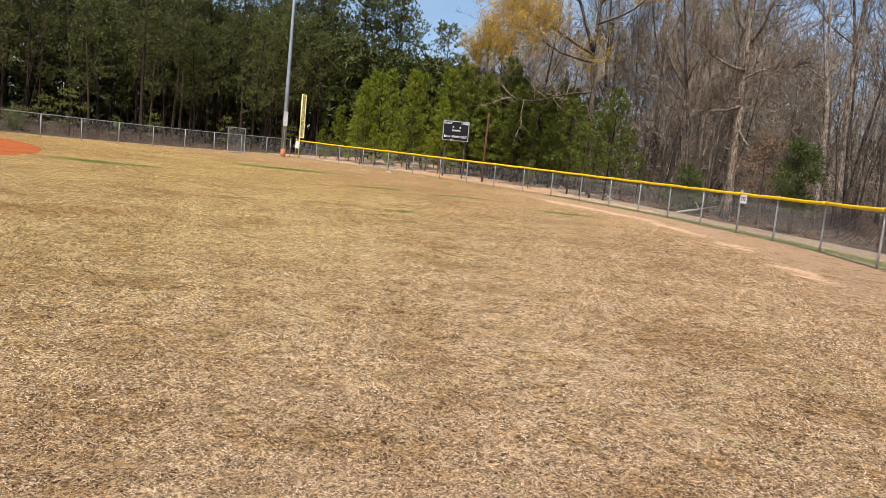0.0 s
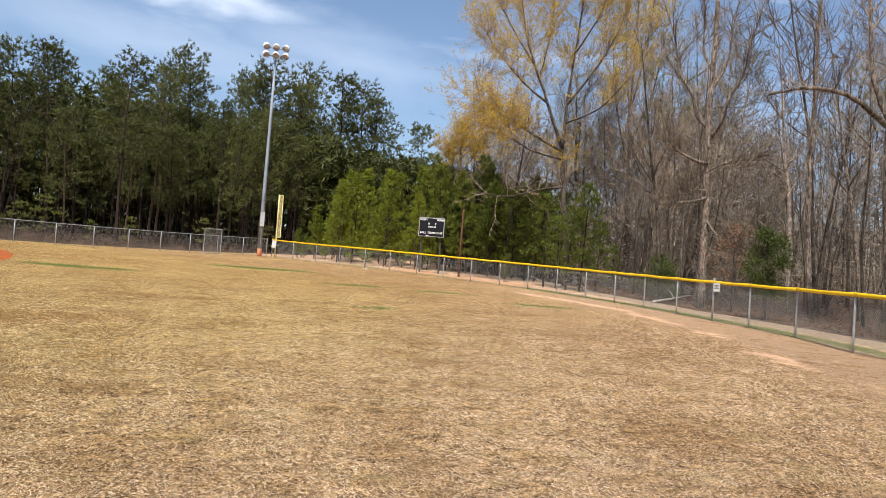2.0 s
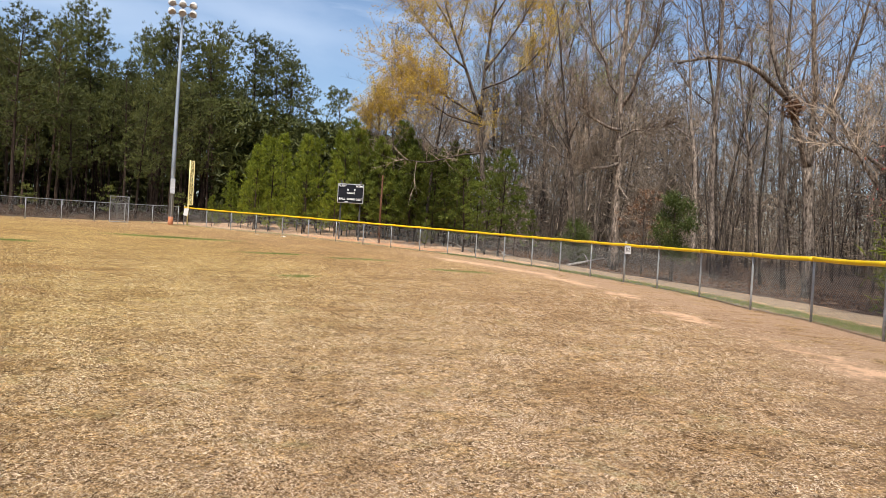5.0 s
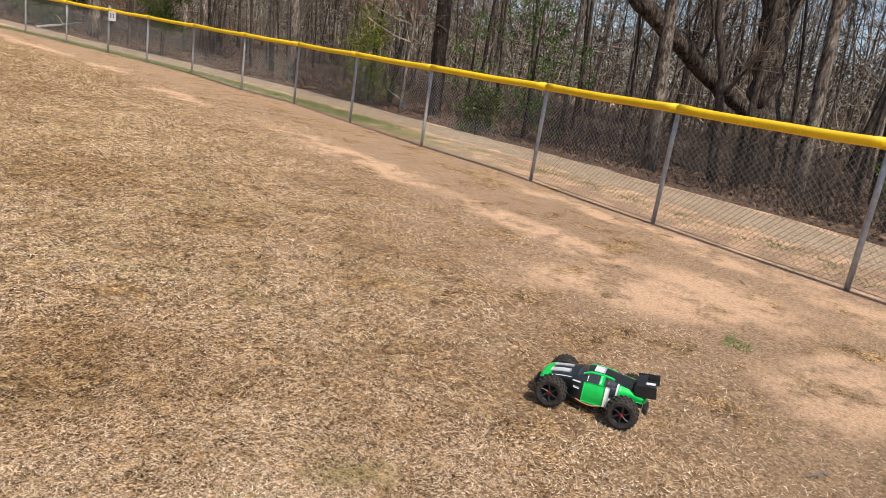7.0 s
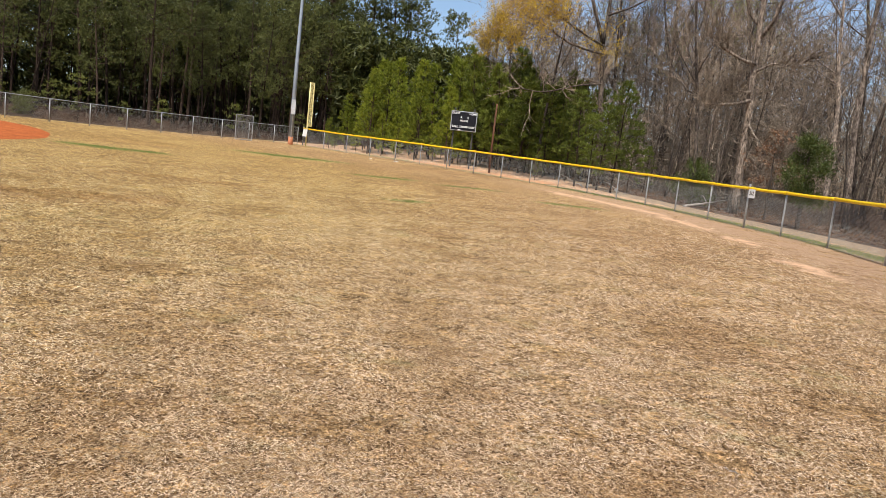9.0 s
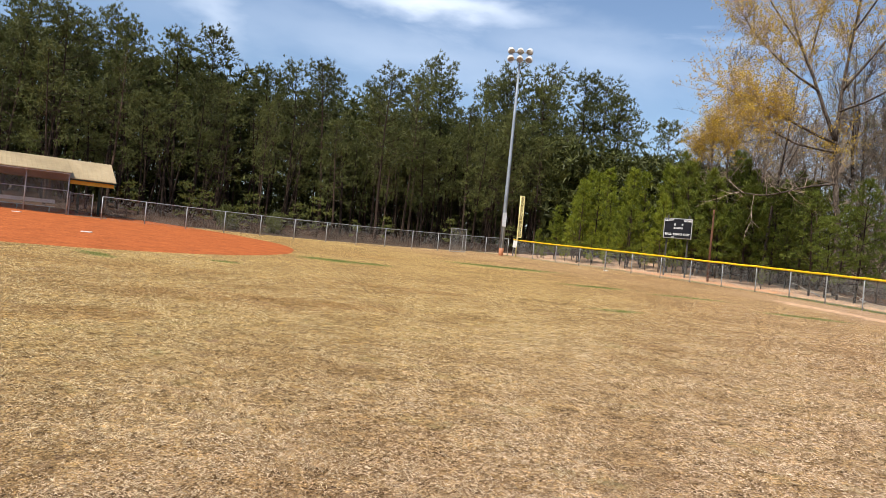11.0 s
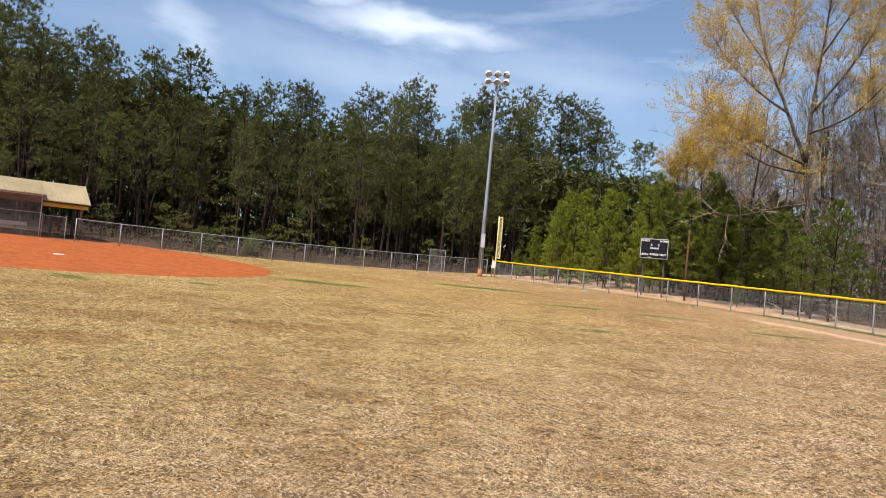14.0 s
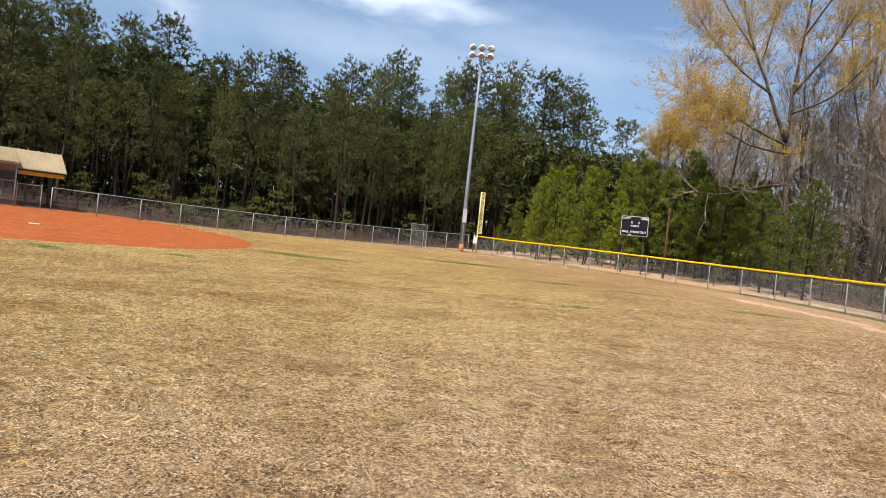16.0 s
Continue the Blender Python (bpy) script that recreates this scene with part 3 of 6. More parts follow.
# ---- fence ----
# headings from the camera's stand to the posts, and how far each stands off the arc
POSTS = [(94.35, 0.85), (79.95, 0.46), (69.71, 0.32), (60.35, -0.1), (54.34, -0.15), (49.8, 0.0), (45.73, -0.3), (42.06, 0.1), (38.89, 0.1), (36.31, 0.05),
         (33.67, 0.0), (31.21, 0.3), (28.92, 0.3), (26.63, 0.25), (24.3, 0.25), (21.95, 0.2), (19.63, 0.0)]
FAR_HEADINGS = [17.25, 14.96, 12.73, 10.5, 8.44, 6.37, 4.46, 2.62]   # along the straight run to the foul pole
FENCE_H = 1.5


def on_arc(az, rho):
    h, c = heading(az).xy, Vector((CX, CY))
    b = h.dot(c)
    return h * (b + math.sqrt(b * b - c.length_squared + (CR + rho) ** 2))


def on_run(az, p, q):
    h, d = heading(az).xy, q - p
    s = (p.x * h.y - p.y * h.x) / (d.y * h.x - d.x * h.y)
    return p + d * s


corner = Vector((1.06, 63.4))
arc_posts = [on_arc(*p) for p in POSTS]
outfield = [Vector((4.2, -7.4)), Vector((5.5, -5.15)), Vector((6.75, -2.9))] + arc_posts + [on_run(a, arc_posts[-1], corner) for a in FAR_HEADINGS] + [corner]


def chain_link(p, q, z0, z1, pitch=0.078, rad=0.0017):
    """Diagonal wires of a panel from p to q (ground points), clipped to it."""
    length = (q - p).length
    d = (q - p).normalized()
    hgt = z1 - z0
    b = Build()
    segs = []
    for sgn in (1, -1):
        k = np.arange(-hgt if sgn > 0 else 0, length if sgn > 0 else length + hgt, pitch)
        for s in k:
            # along: s + sgn * h for h in 0..hgt
            h0 = max(0.0, -s if sgn > 0 else s - length)
            h1 = min(hgt, length - s if sgn > 0 else s)
            if h1 - h0 > 0.02:
                segs.append((s + sgn * h0, h0, s + sgn * h1, h1, sgn))
    nrm = Vector((-d.y, d.x, 0))
    verts, faces = [], []
    for u0, h0, u1, h1, sgn in segs:
        o = len(verts)
        for u, hh in ((u0, h0), (u1, h1)):
            c = p + d * u + Vector((0, 0, z0 + hh)) + nrm * (0.002 * sgn)
            e = Vector((0, 0, 1)) * rad * 0.7
            verts += [c + nrm * rad, c - nrm * rad * 0.5 + e + d * (-sgn * rad * 0.7), c - nrm * rad * 0.5 - e + d * (sgn * rad * 0.7)]
        faces += [(o, o + 1, o + 4, o + 3), (o + 1, o + 2, o + 5, o + 4), (o + 2, o, o + 3, o + 5)]
    return b.add(verts, faces)


def cap_tube(p, q, n=14, r=0.056):
    """The plastic cap over one panel, sagging a little, swollen over the posts."""
    pts, rad = [], []
    for s in np.linspace(0, 1, n):
        c = p.lerp(q, s)
        c.z += FENCE_H - 0.008 - 0.014 * math.sin(math.pi * s) + 0.006 * noise.noise(Vector((c.x * 1.3, c.y * 1.3, 0)))
        pts.append(c)
        rad.append(r * (1.0 + 0.14 * math.exp(-(min(s, 1 - s) / 0.05) ** 2)))
    b = Build().tube(pts, rad, 12)
    me = b.mesh("cap", True)
    uv = me.uv_layers.new(name="UVMap")
    length = (q - p).length
    co = np.zeros(len(me.vertices) * 3, np.float32)
    me.vertices.foreach_get("co", co)
    co = co.reshape(-1, 3)
    d = np.array((q - p).normalized())
    along = (co - np.array(p)) @ d
    li = np.zeros(len(me.loops), np.int32)
    me.loops.foreach_get("vertex_index", li)
    data = np.stack([along[li], np.zeros(len(li))], -1).astype(np.float32)
    uv.data.foreach_set("uv", data.ravel())
    return me


def tie_ring(r):
    b = Build()
    th = np.linspace(0, 2 * math.pi, 11)
    b.tube([(math.cos(t) * r, math.sin(t) * r, 0.006 * math.sin(t)) for t in th], 0.004, 4)
    return b


def build_outfield_fence():
    fence = thing("outfield_fence", "galvanised chain-link fence with a yellow plastic top cap", "fence")
    pts = [on_ground(p.x, p.y) for p in outfield]
    post = Build().tube([(0, 0, -0.05), (0, 0, 0.5), (0, 0, 1.0), (0, 0, FENCE_H - 0.02)], 0.03, 10).mesh("post", True)
    tall = Build().tube([(0, 0, -0.05), (0, 0, 1.0), (0, 0, FENCE_H + 0.1)], 0.037, 10).tube([(0, 0, FENCE_H + 0.1), (0, 0, FENCE_H + 0.13), (0, 0, FENCE_H + 0.15)], [0.042, 0.04, 0.012], 10).mesh("post", True)
    ring = tie_ring(0.033).mesh("tie_wire", True)
    for i, p in enumerate(pts):
        terminal = i in (12, len(pts) - 1)
        ob = put("post", tall if terminal else post, "galv", fence, m=Matrix.Translation(p))
        if 3 <= i <= 12:
            for z in (0.28, 0.62, 0.97, 1.28):
                put("tie_wire", ring, "galv", ob, m=pose(0, 0, z + 0.03 * math.sin(i * 7 + z * 9)))
    for p, q in zip(pts, pts[1:]):
        put("chain_link", chain_link(p, q, 0.03, FENCE_H - 0.04, rad=0.0021), "wire", fence)
        put("cap", cap_tube(p, q), "cap", fence, "yellow corrugated plastic cap")
        put("tension_wire", Build().tube([p + Vector((0, 0, 0.05)), p.lerp(q, 0.5) + Vector((0, 0, 0.035)), q + Vector((0, 0, 0.05))], 0.0035, 4), "wire", fence)
    return fence


build_outfield_fence()


def build_side_fence():
    fence = thing("side_fence", "plain galvanised chain-link fence with a top rail before the pines", "fence")
    pts = []
    s = 0.0
    while s < 35:
        g = P0 + DIR_L * s
        pts.append(on_ground(g.x, g.y))
        s += 2.62
    post = Build().tube([(0, 0, -0.05), (0, 0, 0.7), (0, 0, FENCE_H)], 0.032, 8).mesh("post", True)
    for p in pts:
        put("post", post, "galv", fence, m=Matrix.Translation(p))
    for p, q in zip(pts, pts[1:]):
        put("chain_link", chain_link(p, q, 0.03, FENCE_H - 0.03, pitch=0.09, rad=0.0020), "wire", fence)
        put("top_rail", Build().tube([p + Vector((0, 0, FENCE_H)), p.lerp(q, 0.5) + Vector((0, 0, FENCE_H)), q + Vector((0, 0, FENCE_H))], 0.024, 8), "galv", fence)
    # the taller gate leaf leaning open in front of it
    gate = thing("gate", "tall chain-link gate leaf standing before the side fence", "gate")
    a, c = polar(-4.24, 59.3), polar(-2.97, 60.0)
    hz = Vector((0, 0, 2.05))
    frame_pts = [a + Vector((0, 0, 0.08)), a + hz, c + hz, c + Vector((0, 0, 0.08))]
    for u, w in zip(frame_pts, frame_pts[1:] + frame_pts[:1]):
        put("gate_rail", Build().tube([u, u.lerp(w, 0.5), w], 0.028, 8), "galv", gate)
    put("chain_link", chain_link(a, c, 0.1, 2.02, pitch=0.06, rad=0.0032), "wire", gate)
    return fence


build_side_fence()


def rounded_box(w, d, h, r=0.01):
    bm = bmesh.new()
    bmesh.ops.create_cube(bm, size=1, matrix=Matrix.Diagonal((w, d, h, 1)))
    bmesh.ops.bevel(bm, geom=bm.edges[:], offset=r, segments=2, affect="EDGES")
    return bm


def text_mesh(body, size, name):
    cu = bpy.data.curves.new(name, "FONT")
    cu.body, cu.size, cu.extrude, cu.align_x, cu.align_y = body, size, 0.004, "CENTER", "CENTER"
    cu.offset = 0.022 * size
    return cu


# ---- light pole ----
def build_light_pole():
    base = on_ground(0.0, 62.0)
    root = thing("light_pole", "tall grey steel floodlight pole with six lamps and orange base", "light pole", m=Matrix.Translation(base))
    top = 18.15
    put("shaft", Build().tube([(0, 0, 0.65), (0.01, 0, 6), (0.04, 0, 12), (0.076, 0, top)], [0.2, 0.165, 0.125, 0.08], 14), "pole", root, smooth=True)
    put("base_sleeve", Build().tube([(0, 0, -0.1), (0, 0, 0.3), (0, 0, 0.64), (0, 0, 0.66)], [0.21, 0.21, 0.21, 0.2], 14), "orange", root, "faded orange painted base", True)
    put("control_box", rounded_box(0.36, 0.22, 1.25, 0.02), "alu", root, "pale grey control box", m=pose(0.03, -0.25, 3.2))
    put("conduit", Build().tube([(0.02, -0.2, 0.5), (0.02, -0.205, 1.6), (0.02, -0.2, 2.6)], 0.03, 6), "galv", root)
    for z in (top - 0.65, top + 0.05):
        put("crossarm", Build().tube([(-1.0, -0.05, z), (0.05, -0.05, z), (1.1, -0.05, z)], 0.045, 8), "pole", root)
        for x in (-0.78, 0.06, 0.9):
            lamp = new("lamp")
            lamp.parent = root
            lamp.matrix_local = pose(x, -0.32, z + 0.05, -32, 0, (x - 0.06) * -22)
            prof = [(0.02, 0.30), (0.13, 0.27), (0.23, 0.17), (0.29, 0.02), (0.31, -0.12)]
            put("housing", Build().tube([(0, 0, h) for _, h in prof], [r for r, _ in prof], 16), "lamp_white", lamp, "white bell-shaped housing", True)
            put("visor", Build().tube([(0, -0.02, -0.12), (0, -0.05, -0.2), (0, -0.08, -0.27)], [0.315, 0.31, 0.29], 16, close=False), "lamp_white", lamp, smooth=True)
            put("lens", Build().tube([(0, 0, -0.125), (0, 0, -0.14)], [0.29, 0.28], 16), "reflector", lamp, "brownish glass lens")
            put("bracket", rounded_box(0.08, 0.3, 0.08, 0.01), "pole", lamp, m=pose(0, 0.2, 0.05))
    return root


build_light_pole()


def build_foul_pole():
    base = polar(1.21, 62.6)
    root = thing("foul_pole", "pale yellow foul pole with a narrow mesh wing", "foul pole", m=Matrix.Translation(base) @ pose(0, 0, 0, 0, 0, -1.5))
    put("pole", Build().tube([(0, 0, 0), (0, 0, 1.5), (0, 0, 3.6), (0, 0, 5.5)], 0.055, 10), "foul_yellow", root, smooth=True)
    put("wing_edge", Build().tube([(0.34, 0, 1.75), (0.34, 0, 3.6), (0.34, 0, 5.45)], 0.04, 8), "foul_yellow", root)
    for z in (1.75, 3.25, 5.45):
        put("wing_bar", Build().tube([(0, 0, z), (0.17, 0, z), (0.34, 0, z)], 0.032, 8), "foul_yellow", root)
    put("wing_mesh", chain_link(Vector((0, 0, 0)), Vector((0.34, 0, 0)), 1.75, 5.45, pitch=0.09, rad=0.007), "foul_yellow", root)
    sign = put("distance_sign", rounded_box(0.34, 0.012, 0.62, 0.004), "white", m=Matrix.Translation(polar(1.08, 62.2, 1.13)) @ pose(0, 0, 0, 0, 9, 0))
    tagged(sign, "small white sign hung at the foul pole", "sign")


build_foul_pole()


# ---- scoreboard ----
def build_scoreboard():
    c = polar(13.72, 52.8)
    turn = -28.0
    root = thing("scoreboard", "black electric scoreboard with white lettering on two dark steel posts", "scoreboard", m=Matrix.Translation(c) @ pose(0, 0, 0, 0, 0, turn + 10))
    z0, z1, hw = 1.6 + 52.8 * math.tan(radians(2.65)) - c.z, 1.6 + 52.8 * math.tan(radians(4.22)) - c.z, 0.97
    zc, hh = (z0 + z1) / 2, (z1 - z0) / 2
    put("cabinet", rounded_box(hw * 2, 0.28, hh * 2, 0.02), "alu", root, "grey metal cabinet", m=pose(0, 0.15, zc))
    put("face", rounded_box(hw * 2 - 0.09, 0.02, hh * 2 - 0.09, 0.004), "board", root, "black face", m=pose(0, 0.005, zc))
    for x in (-0.73, 0.73):
        put("post", rounded_box(0.11, 0.14, z1 + 0.35, 0.01), "steel_dark", root, m=pose(x, 0.37, (z1 + 0.35) / 2 - 0.1))
    words = [("GUEST", -0.62, 0.56, 0.2), ("HOME", 0.66, 0.56, 0.2), ("INNING", 0.03, 0.02, 0.17), ("BALL", -0.62, -0.43, 0.22), ("STRIKE", 0.03, -0.43, 0.2), ("OUT", 0.64, -0.43, 0.22), ("R", -0.2, 0.26, 0.2), ("E", 0.31, 0.26, 0.2)]
    for w, x, dz, size in words:
        ob = new("lettering", text_mesh(w, size, "lettering"))
        ob.data.materials.append(MAT["letter"])
        ob.parent = root
        ob.matrix_local = pose(x, -0.009, zc + dz, 90, 0, 0)
    put("maker_mark", rounded_box(0.22, 0.006, 0.05, 0.002), "letter", root, m=pose(-0.3, -0.008, zc - 0.64))
    return root


build_scoreboard()
rust = polar(16.24, 50.5)
rb = Build().tube([(0, 0, -0.1), (0.0, 0, 2.5), (0.02, 0, 4.95)], [0.085, 0.075, 0.065], 10)
tagged(put("utility_post", rb, "rust", m=Matrix.Translation(rust), smooth=True), "rusty brown steel post behind the outfield fence", "post")


def build_sign():
    p, q = [on_ground(v.x, v.y) for v in (outfield[12], outfield[11])]
    d = (q - p).normalized()
    at = p + d * 0.28 + Vector((0, 0, FENCE_H - 0.19))
    face = math.degrees(math.atan2(d.y, d.x))
    root = thing("distance_marker", "white square distance sign wired to the outfield fence", "sign", m=Matrix.Translation(at) @ pose(0, 0, 0, 0, 0, face + 180 if d.y > 0 else face))
    m = root.matrix_world
    front = -1 if (m.to_3x3() @ Vector((0, -1, 0))).dot(EYE - at) > 0 else 1
    put("plate", rounded_box(0.44, 0.008, 0.34, 0.003), "white", root, m=pose(0, front * 0.05, 0))
    ob = new("lettering", text_mesh("212", 0.2, "lettering"))
    ob.data.materials.append(MAT["ink"])
    ob.parent = root
    ob.matrix_local = pose(0, front * 0.055, 0, 90, 0, 0 if front < 0 else 180)


build_sign()


# ---- dugout ----
def build_dugout():
    """The shelter at the end of the side fence; local x runs along its front, y goes back."""
    o = polar(-33.47, 50.0)
    turn = math.degrees(math.atan2(-DIR_L.y, -DIR_L.x))
    root = thing("dugout", "baseball dugout shelter with a tan metal roof and chain-link front", "dugout", m=Matrix.Translation(o) @ pose(0, 0, 0, 0, 0, turn))
    L = 14.0
    eave, ridge = 2.72, 3.78
    for x in (0.0, -2.35, -4.7, -7.05, -9.4, -11.75, -14.0):
        put("front_post", Build().tube([(x, 0, -0.1), (x, 0, 1.4), (x, 0, eave)], 0.04, 8), "galv", root, smooth=True)
    for x in (2.3, 1.0, -3.5, -7.0, -10.5, -14.0):
        put("rear_post", rounded_box(0.16, 0.16, 3.0, 0.01), "dark_green", root, "dark green steel post", m=pose(x, 3.2, 1.45))
    for x0, x1 in ((-2.35, 0.0), (-4.7, -2.35), (-7.05, -4.7), (-9.4, -7.05), (-11.75, -9.4), (-14.0, -11.75)):
        put("chain_link", chain_link(Vector((x0, 0, 0)), Vector((x1, 0, 0)), 0.05, eave - 0.05, pitch=0.09, rad=0.0034), "wire", root)
        put("mid_rail", Build().tube([(x0, 0, 1.55), ((x0 + x1) / 2, 0, 1.55), (x1, 0, 1.55)], 0.022, 6), "galv", root)

    def slope(x0, x1, y0, z0, y1, z1, mat, name, lab):
        bm = Build()
        bm.add([(x0, y0, z0), (x1, y0, z0), (x1, y1, z1), (x0, y1, z1), (x0, y0, z0 - 0.05), (x1, y0, z0 - 0.05), (x1, y1, z1 - 0.05), (x0, y1, z1 - 0.05)],
               [(0, 1, 2, 3), (7, 6, 5, 4), (0, 4, 5, 1), (1, 5, 6, 2), (2, 6, 7, 3), (3, 7, 4, 0)])
        sl = put(name, bm, mat, root, lab)
        for x in np.arange(x0 + 0.06, x1, 0.27):
            put("roof_rib", Build().tube([(x, y0, z0 + 0.012), (x, (y0 + y1) / 2, (z0 + z1) / 2 + 0.012), (x, y1, z1 + 0.012)], 0.022, 4), mat, sl)
        return sl

    slope(-L, 0.1, -0.3, eave, 3.4, ridge, "roof", "roof_front", "tan ribbed sheet-metal roof")
    slope(0.1, 2.9, 0.9, 2.45, 3.4, ridge, "roof", "roof_front", "tan ribbed sheet-metal roof")
    slope(-L, 2.9, 3.4, ridge, 6.3, 2.45, "roof", "roof_rear", "tan ribbed sheet-metal roof")
    slope(-L, 0.05, -0.22, eave - 0.08, 1.3, eave - 0.42, "alu", "canopy_lining", "pale sheet-metal lining under the eave")
    put("fascia", rounded_box(2.6, 0.05, 0.26, 0.01), "gold", root, "golden yellow fascia board", m=pose(1.5, 1.15, 2.2))
    put("fascia_trim", rounded_box(2.9, 0.06, 0.1, 0.01), "dark_green", root, m=pose(1.5, 1.0, 2.36))
    for x in (-2.6, -7.4, -11.4):
        bench = thing("bench", "long grey aluminium bench in the dugout", "bench", "benches in the dugout", m=root.matrix_world @ pose(x, 1.5, 0))
        put("seat", rounded_box(4.2, 0.3, 0.05, 0.01), "alu", bench, m=pose(0, 0, 0.46))
        put("backrest", rounded_box(4.2, 0.04, 0.24, 0.01), "alu", bench, m=pose(0, 0.24, 0.8))
        for lx in (-1.8, 0.0, 1.8):
            put("leg", rounded_box(0.06, 0.3, 0.46, 0.008), "galv", bench, m=pose(lx, 0.02, 0.22))
    put("slab", rounded_box(L + 2.4, 4.6, 0.12, 0.01), "gravel", root, "concrete floor slab", m=pose(-L / 2 + 1.2, 2.5, 0.02))
    # low gate beside it
    put("side_gate", chain_link(Vector((0.1, 0.1, 0)), Vector((1.5, 0.4, 0)), 0.08, 1.45, pitch=0.08, rad=0.003), "wire", root)
    for x, y in ((0.12, 0.1), (1.5, 0.4)):
        put("gate_post", Build().tube([(x, y, -0.05), (x, y, 0.8), (x, y, 1.55)], 0.035, 8), "galv", root)
    put("gate_bar", Build().tube([(0.12, 0.1, 1.45), (0.8, 0.25, 1.45), (1.5, 0.4, 1.45)], 0.024, 6), "galv", root)


build_dugout()


# ---- trees ----
def unit(v):
    v = np.asarray(v, float)
    return v / (np.linalg.norm(v, axis=-1, keepdims=True) + 1e-9)


def along(pts, t):
    s = t * (len(pts) - 1)
    i = min(int(s), len(pts) - 2)
    return pts[i] + (pts[i + 1] - pts[i]) * (s - i), pts[i + 1] - pts[i]


def sweep_up(rng, start, way, length, n, rise, wander):
    """A branch's line, bending up and wandering."""
    pts = [np.array(start, float)]
    way = unit(way)
    for _ in range(n):
        way = unit(way + np.array([0, 0, rise]) + rng.normal(size=3) * wander)
        pts.append(pts[-1] + way * length / n)
    return np.array(pts)


def skeleton_tree(rng, height, r0, first=0.4, limbs=14, boughs=6, twigs=7, spread=1.0, lean=(0, 0), limb_len=0.34, sway=0.034, twig_len=1.25, twig_rad=0.0135):
    """Trunk and limbs in one mesh, boughs and twigs in another, and the twigs' tips."""
    trunk = [np.zeros(3)]
    d = unit([lean[0], lean[1], 1.0])
    for i in range(10):
        d = unit(d + np.r_[rng.normal(size=2) * sway, 0.02])
        trunk.append(trunk[-1] + d * height / 10)
    trunk = np.array(trunk)
    rad = r0 * (1 - np.linspace(0, 1, 11)) ** 0.75 * 0.92 + r0 * 0.06
    rad[0] *= 1.35
    wood, fine = Build(), Build()
    low = trunk.copy()
    low[0, 2] -= 0.3
    wood.tube(low, rad, 8)
    base, tip, trad = [], [], []

    def add_twigs(pts, count, scale):
        for _ in range(count):
            p, dd = along(pts, rng.uniform(0.25, 1.0))
            w = unit(unit(dd) + rng.normal(size=3) * 0.55 + [0, 0, 0.35])
            ln = twig_len * scale * rng.uniform(0.5, 1.3)
            base.append(p)
            tip.append(p + w * ln)
            trad.append(twig_rad * rng.uniform(0.7, 1.3))

    for i in range(limbs):
        t = first + (0.97 - first) * ((i + rng.uniform(0, 1)) / limbs)
        p, dd = along(trunk, t)
        az = rng.uniform(0, 2 * math.pi)
        out = np.array([math.cos(az), math.sin(az), rng.uniform(0.15, 0.8) + 0.5 * t])
        ln = height * limb_len * (1.15 - t) * rng.uniform(0.7, 1.25) * spread + 0.8
        lr = np.interp(t, np.linspace(0, 1, 11), rad) * rng.uniform(0.35, 0.6)
        pts = sweep_up(rng, p, out, ln, 5, 0.14, 0.16)
        wood.tube(pts, lr * np.linspace(1, 0.18, 6), 5, close=False)
        for _ in range(boughs):
            q, qd = along(pts, rng.uniform(0.3, 1.0))
            w = unit(unit(qd) + rng.normal(size=3) * 0.6 + [0, 0, 0.25])
            bl = ln * rng.uniform(0.25, 0.5)
            bp = sweep_up(rng, q, w, bl, 3, 0.12, 0.16)
            fine.tube(bp, max(lr * 0.3, 0.012) * np.array([1, 0.75, 0.5, 0.2]), 3, close=False)
            add_twigs(bp, twigs, 1.0)
        add_twigs(pts, twigs, 1.0)
    fine.cones(base, tip, trad)
    return wood, fine, np.array(tip), np.array(base)


def bare_tree(rng, label, bark="bark_grey", buds="", bud_count=0, bud_size=0.1, **kw):
    wood, fine, tip, base = skeleton_tree(rng, **kw)
    root = thing("bare_tree", label, "tree", "leafless trees of the woods")
    put("trunk", wood, bark, root, smooth=True)
    tagged(put("crown", fine, "twig", root), kind="stuff")
    if buds:
        k = rng.integers(0, len(tip), bud_count)
        u = rng.uniform(0.15, 1.05, bud_count)[:, None]
        at = base[k] + (tip[k] - base[k]) * u + rng.normal(size=(bud_count, 3)) * 0.05
        tagged(put("blossom", Build().leaves(at, unit(rng.normal(size=(bud_count, 3)) + [0, 0, -0.3]), bud_size * rng.uniform(0.6, 1.3, bud_count), bud_size * 0.5), buds, root, "opening spring buds"), kind="stuff")
    return root


def needle_tufts(rng, centres, out, per, length, width, lift=0.35):
    k = len(centres)
    c = np.repeat(centres, per, 0)
    o = np.repeat(out, per, 0)
    w = unit(o * 0.7 + rng.normal(size=(k * per, 3)) * 0.75 + [0, 0, lift])
    return Build().blades(c + rng.normal(size=(k * per, 3)) * length * 0.12, w, length * rng.uniform(0.6, 1.2, k * per), width)


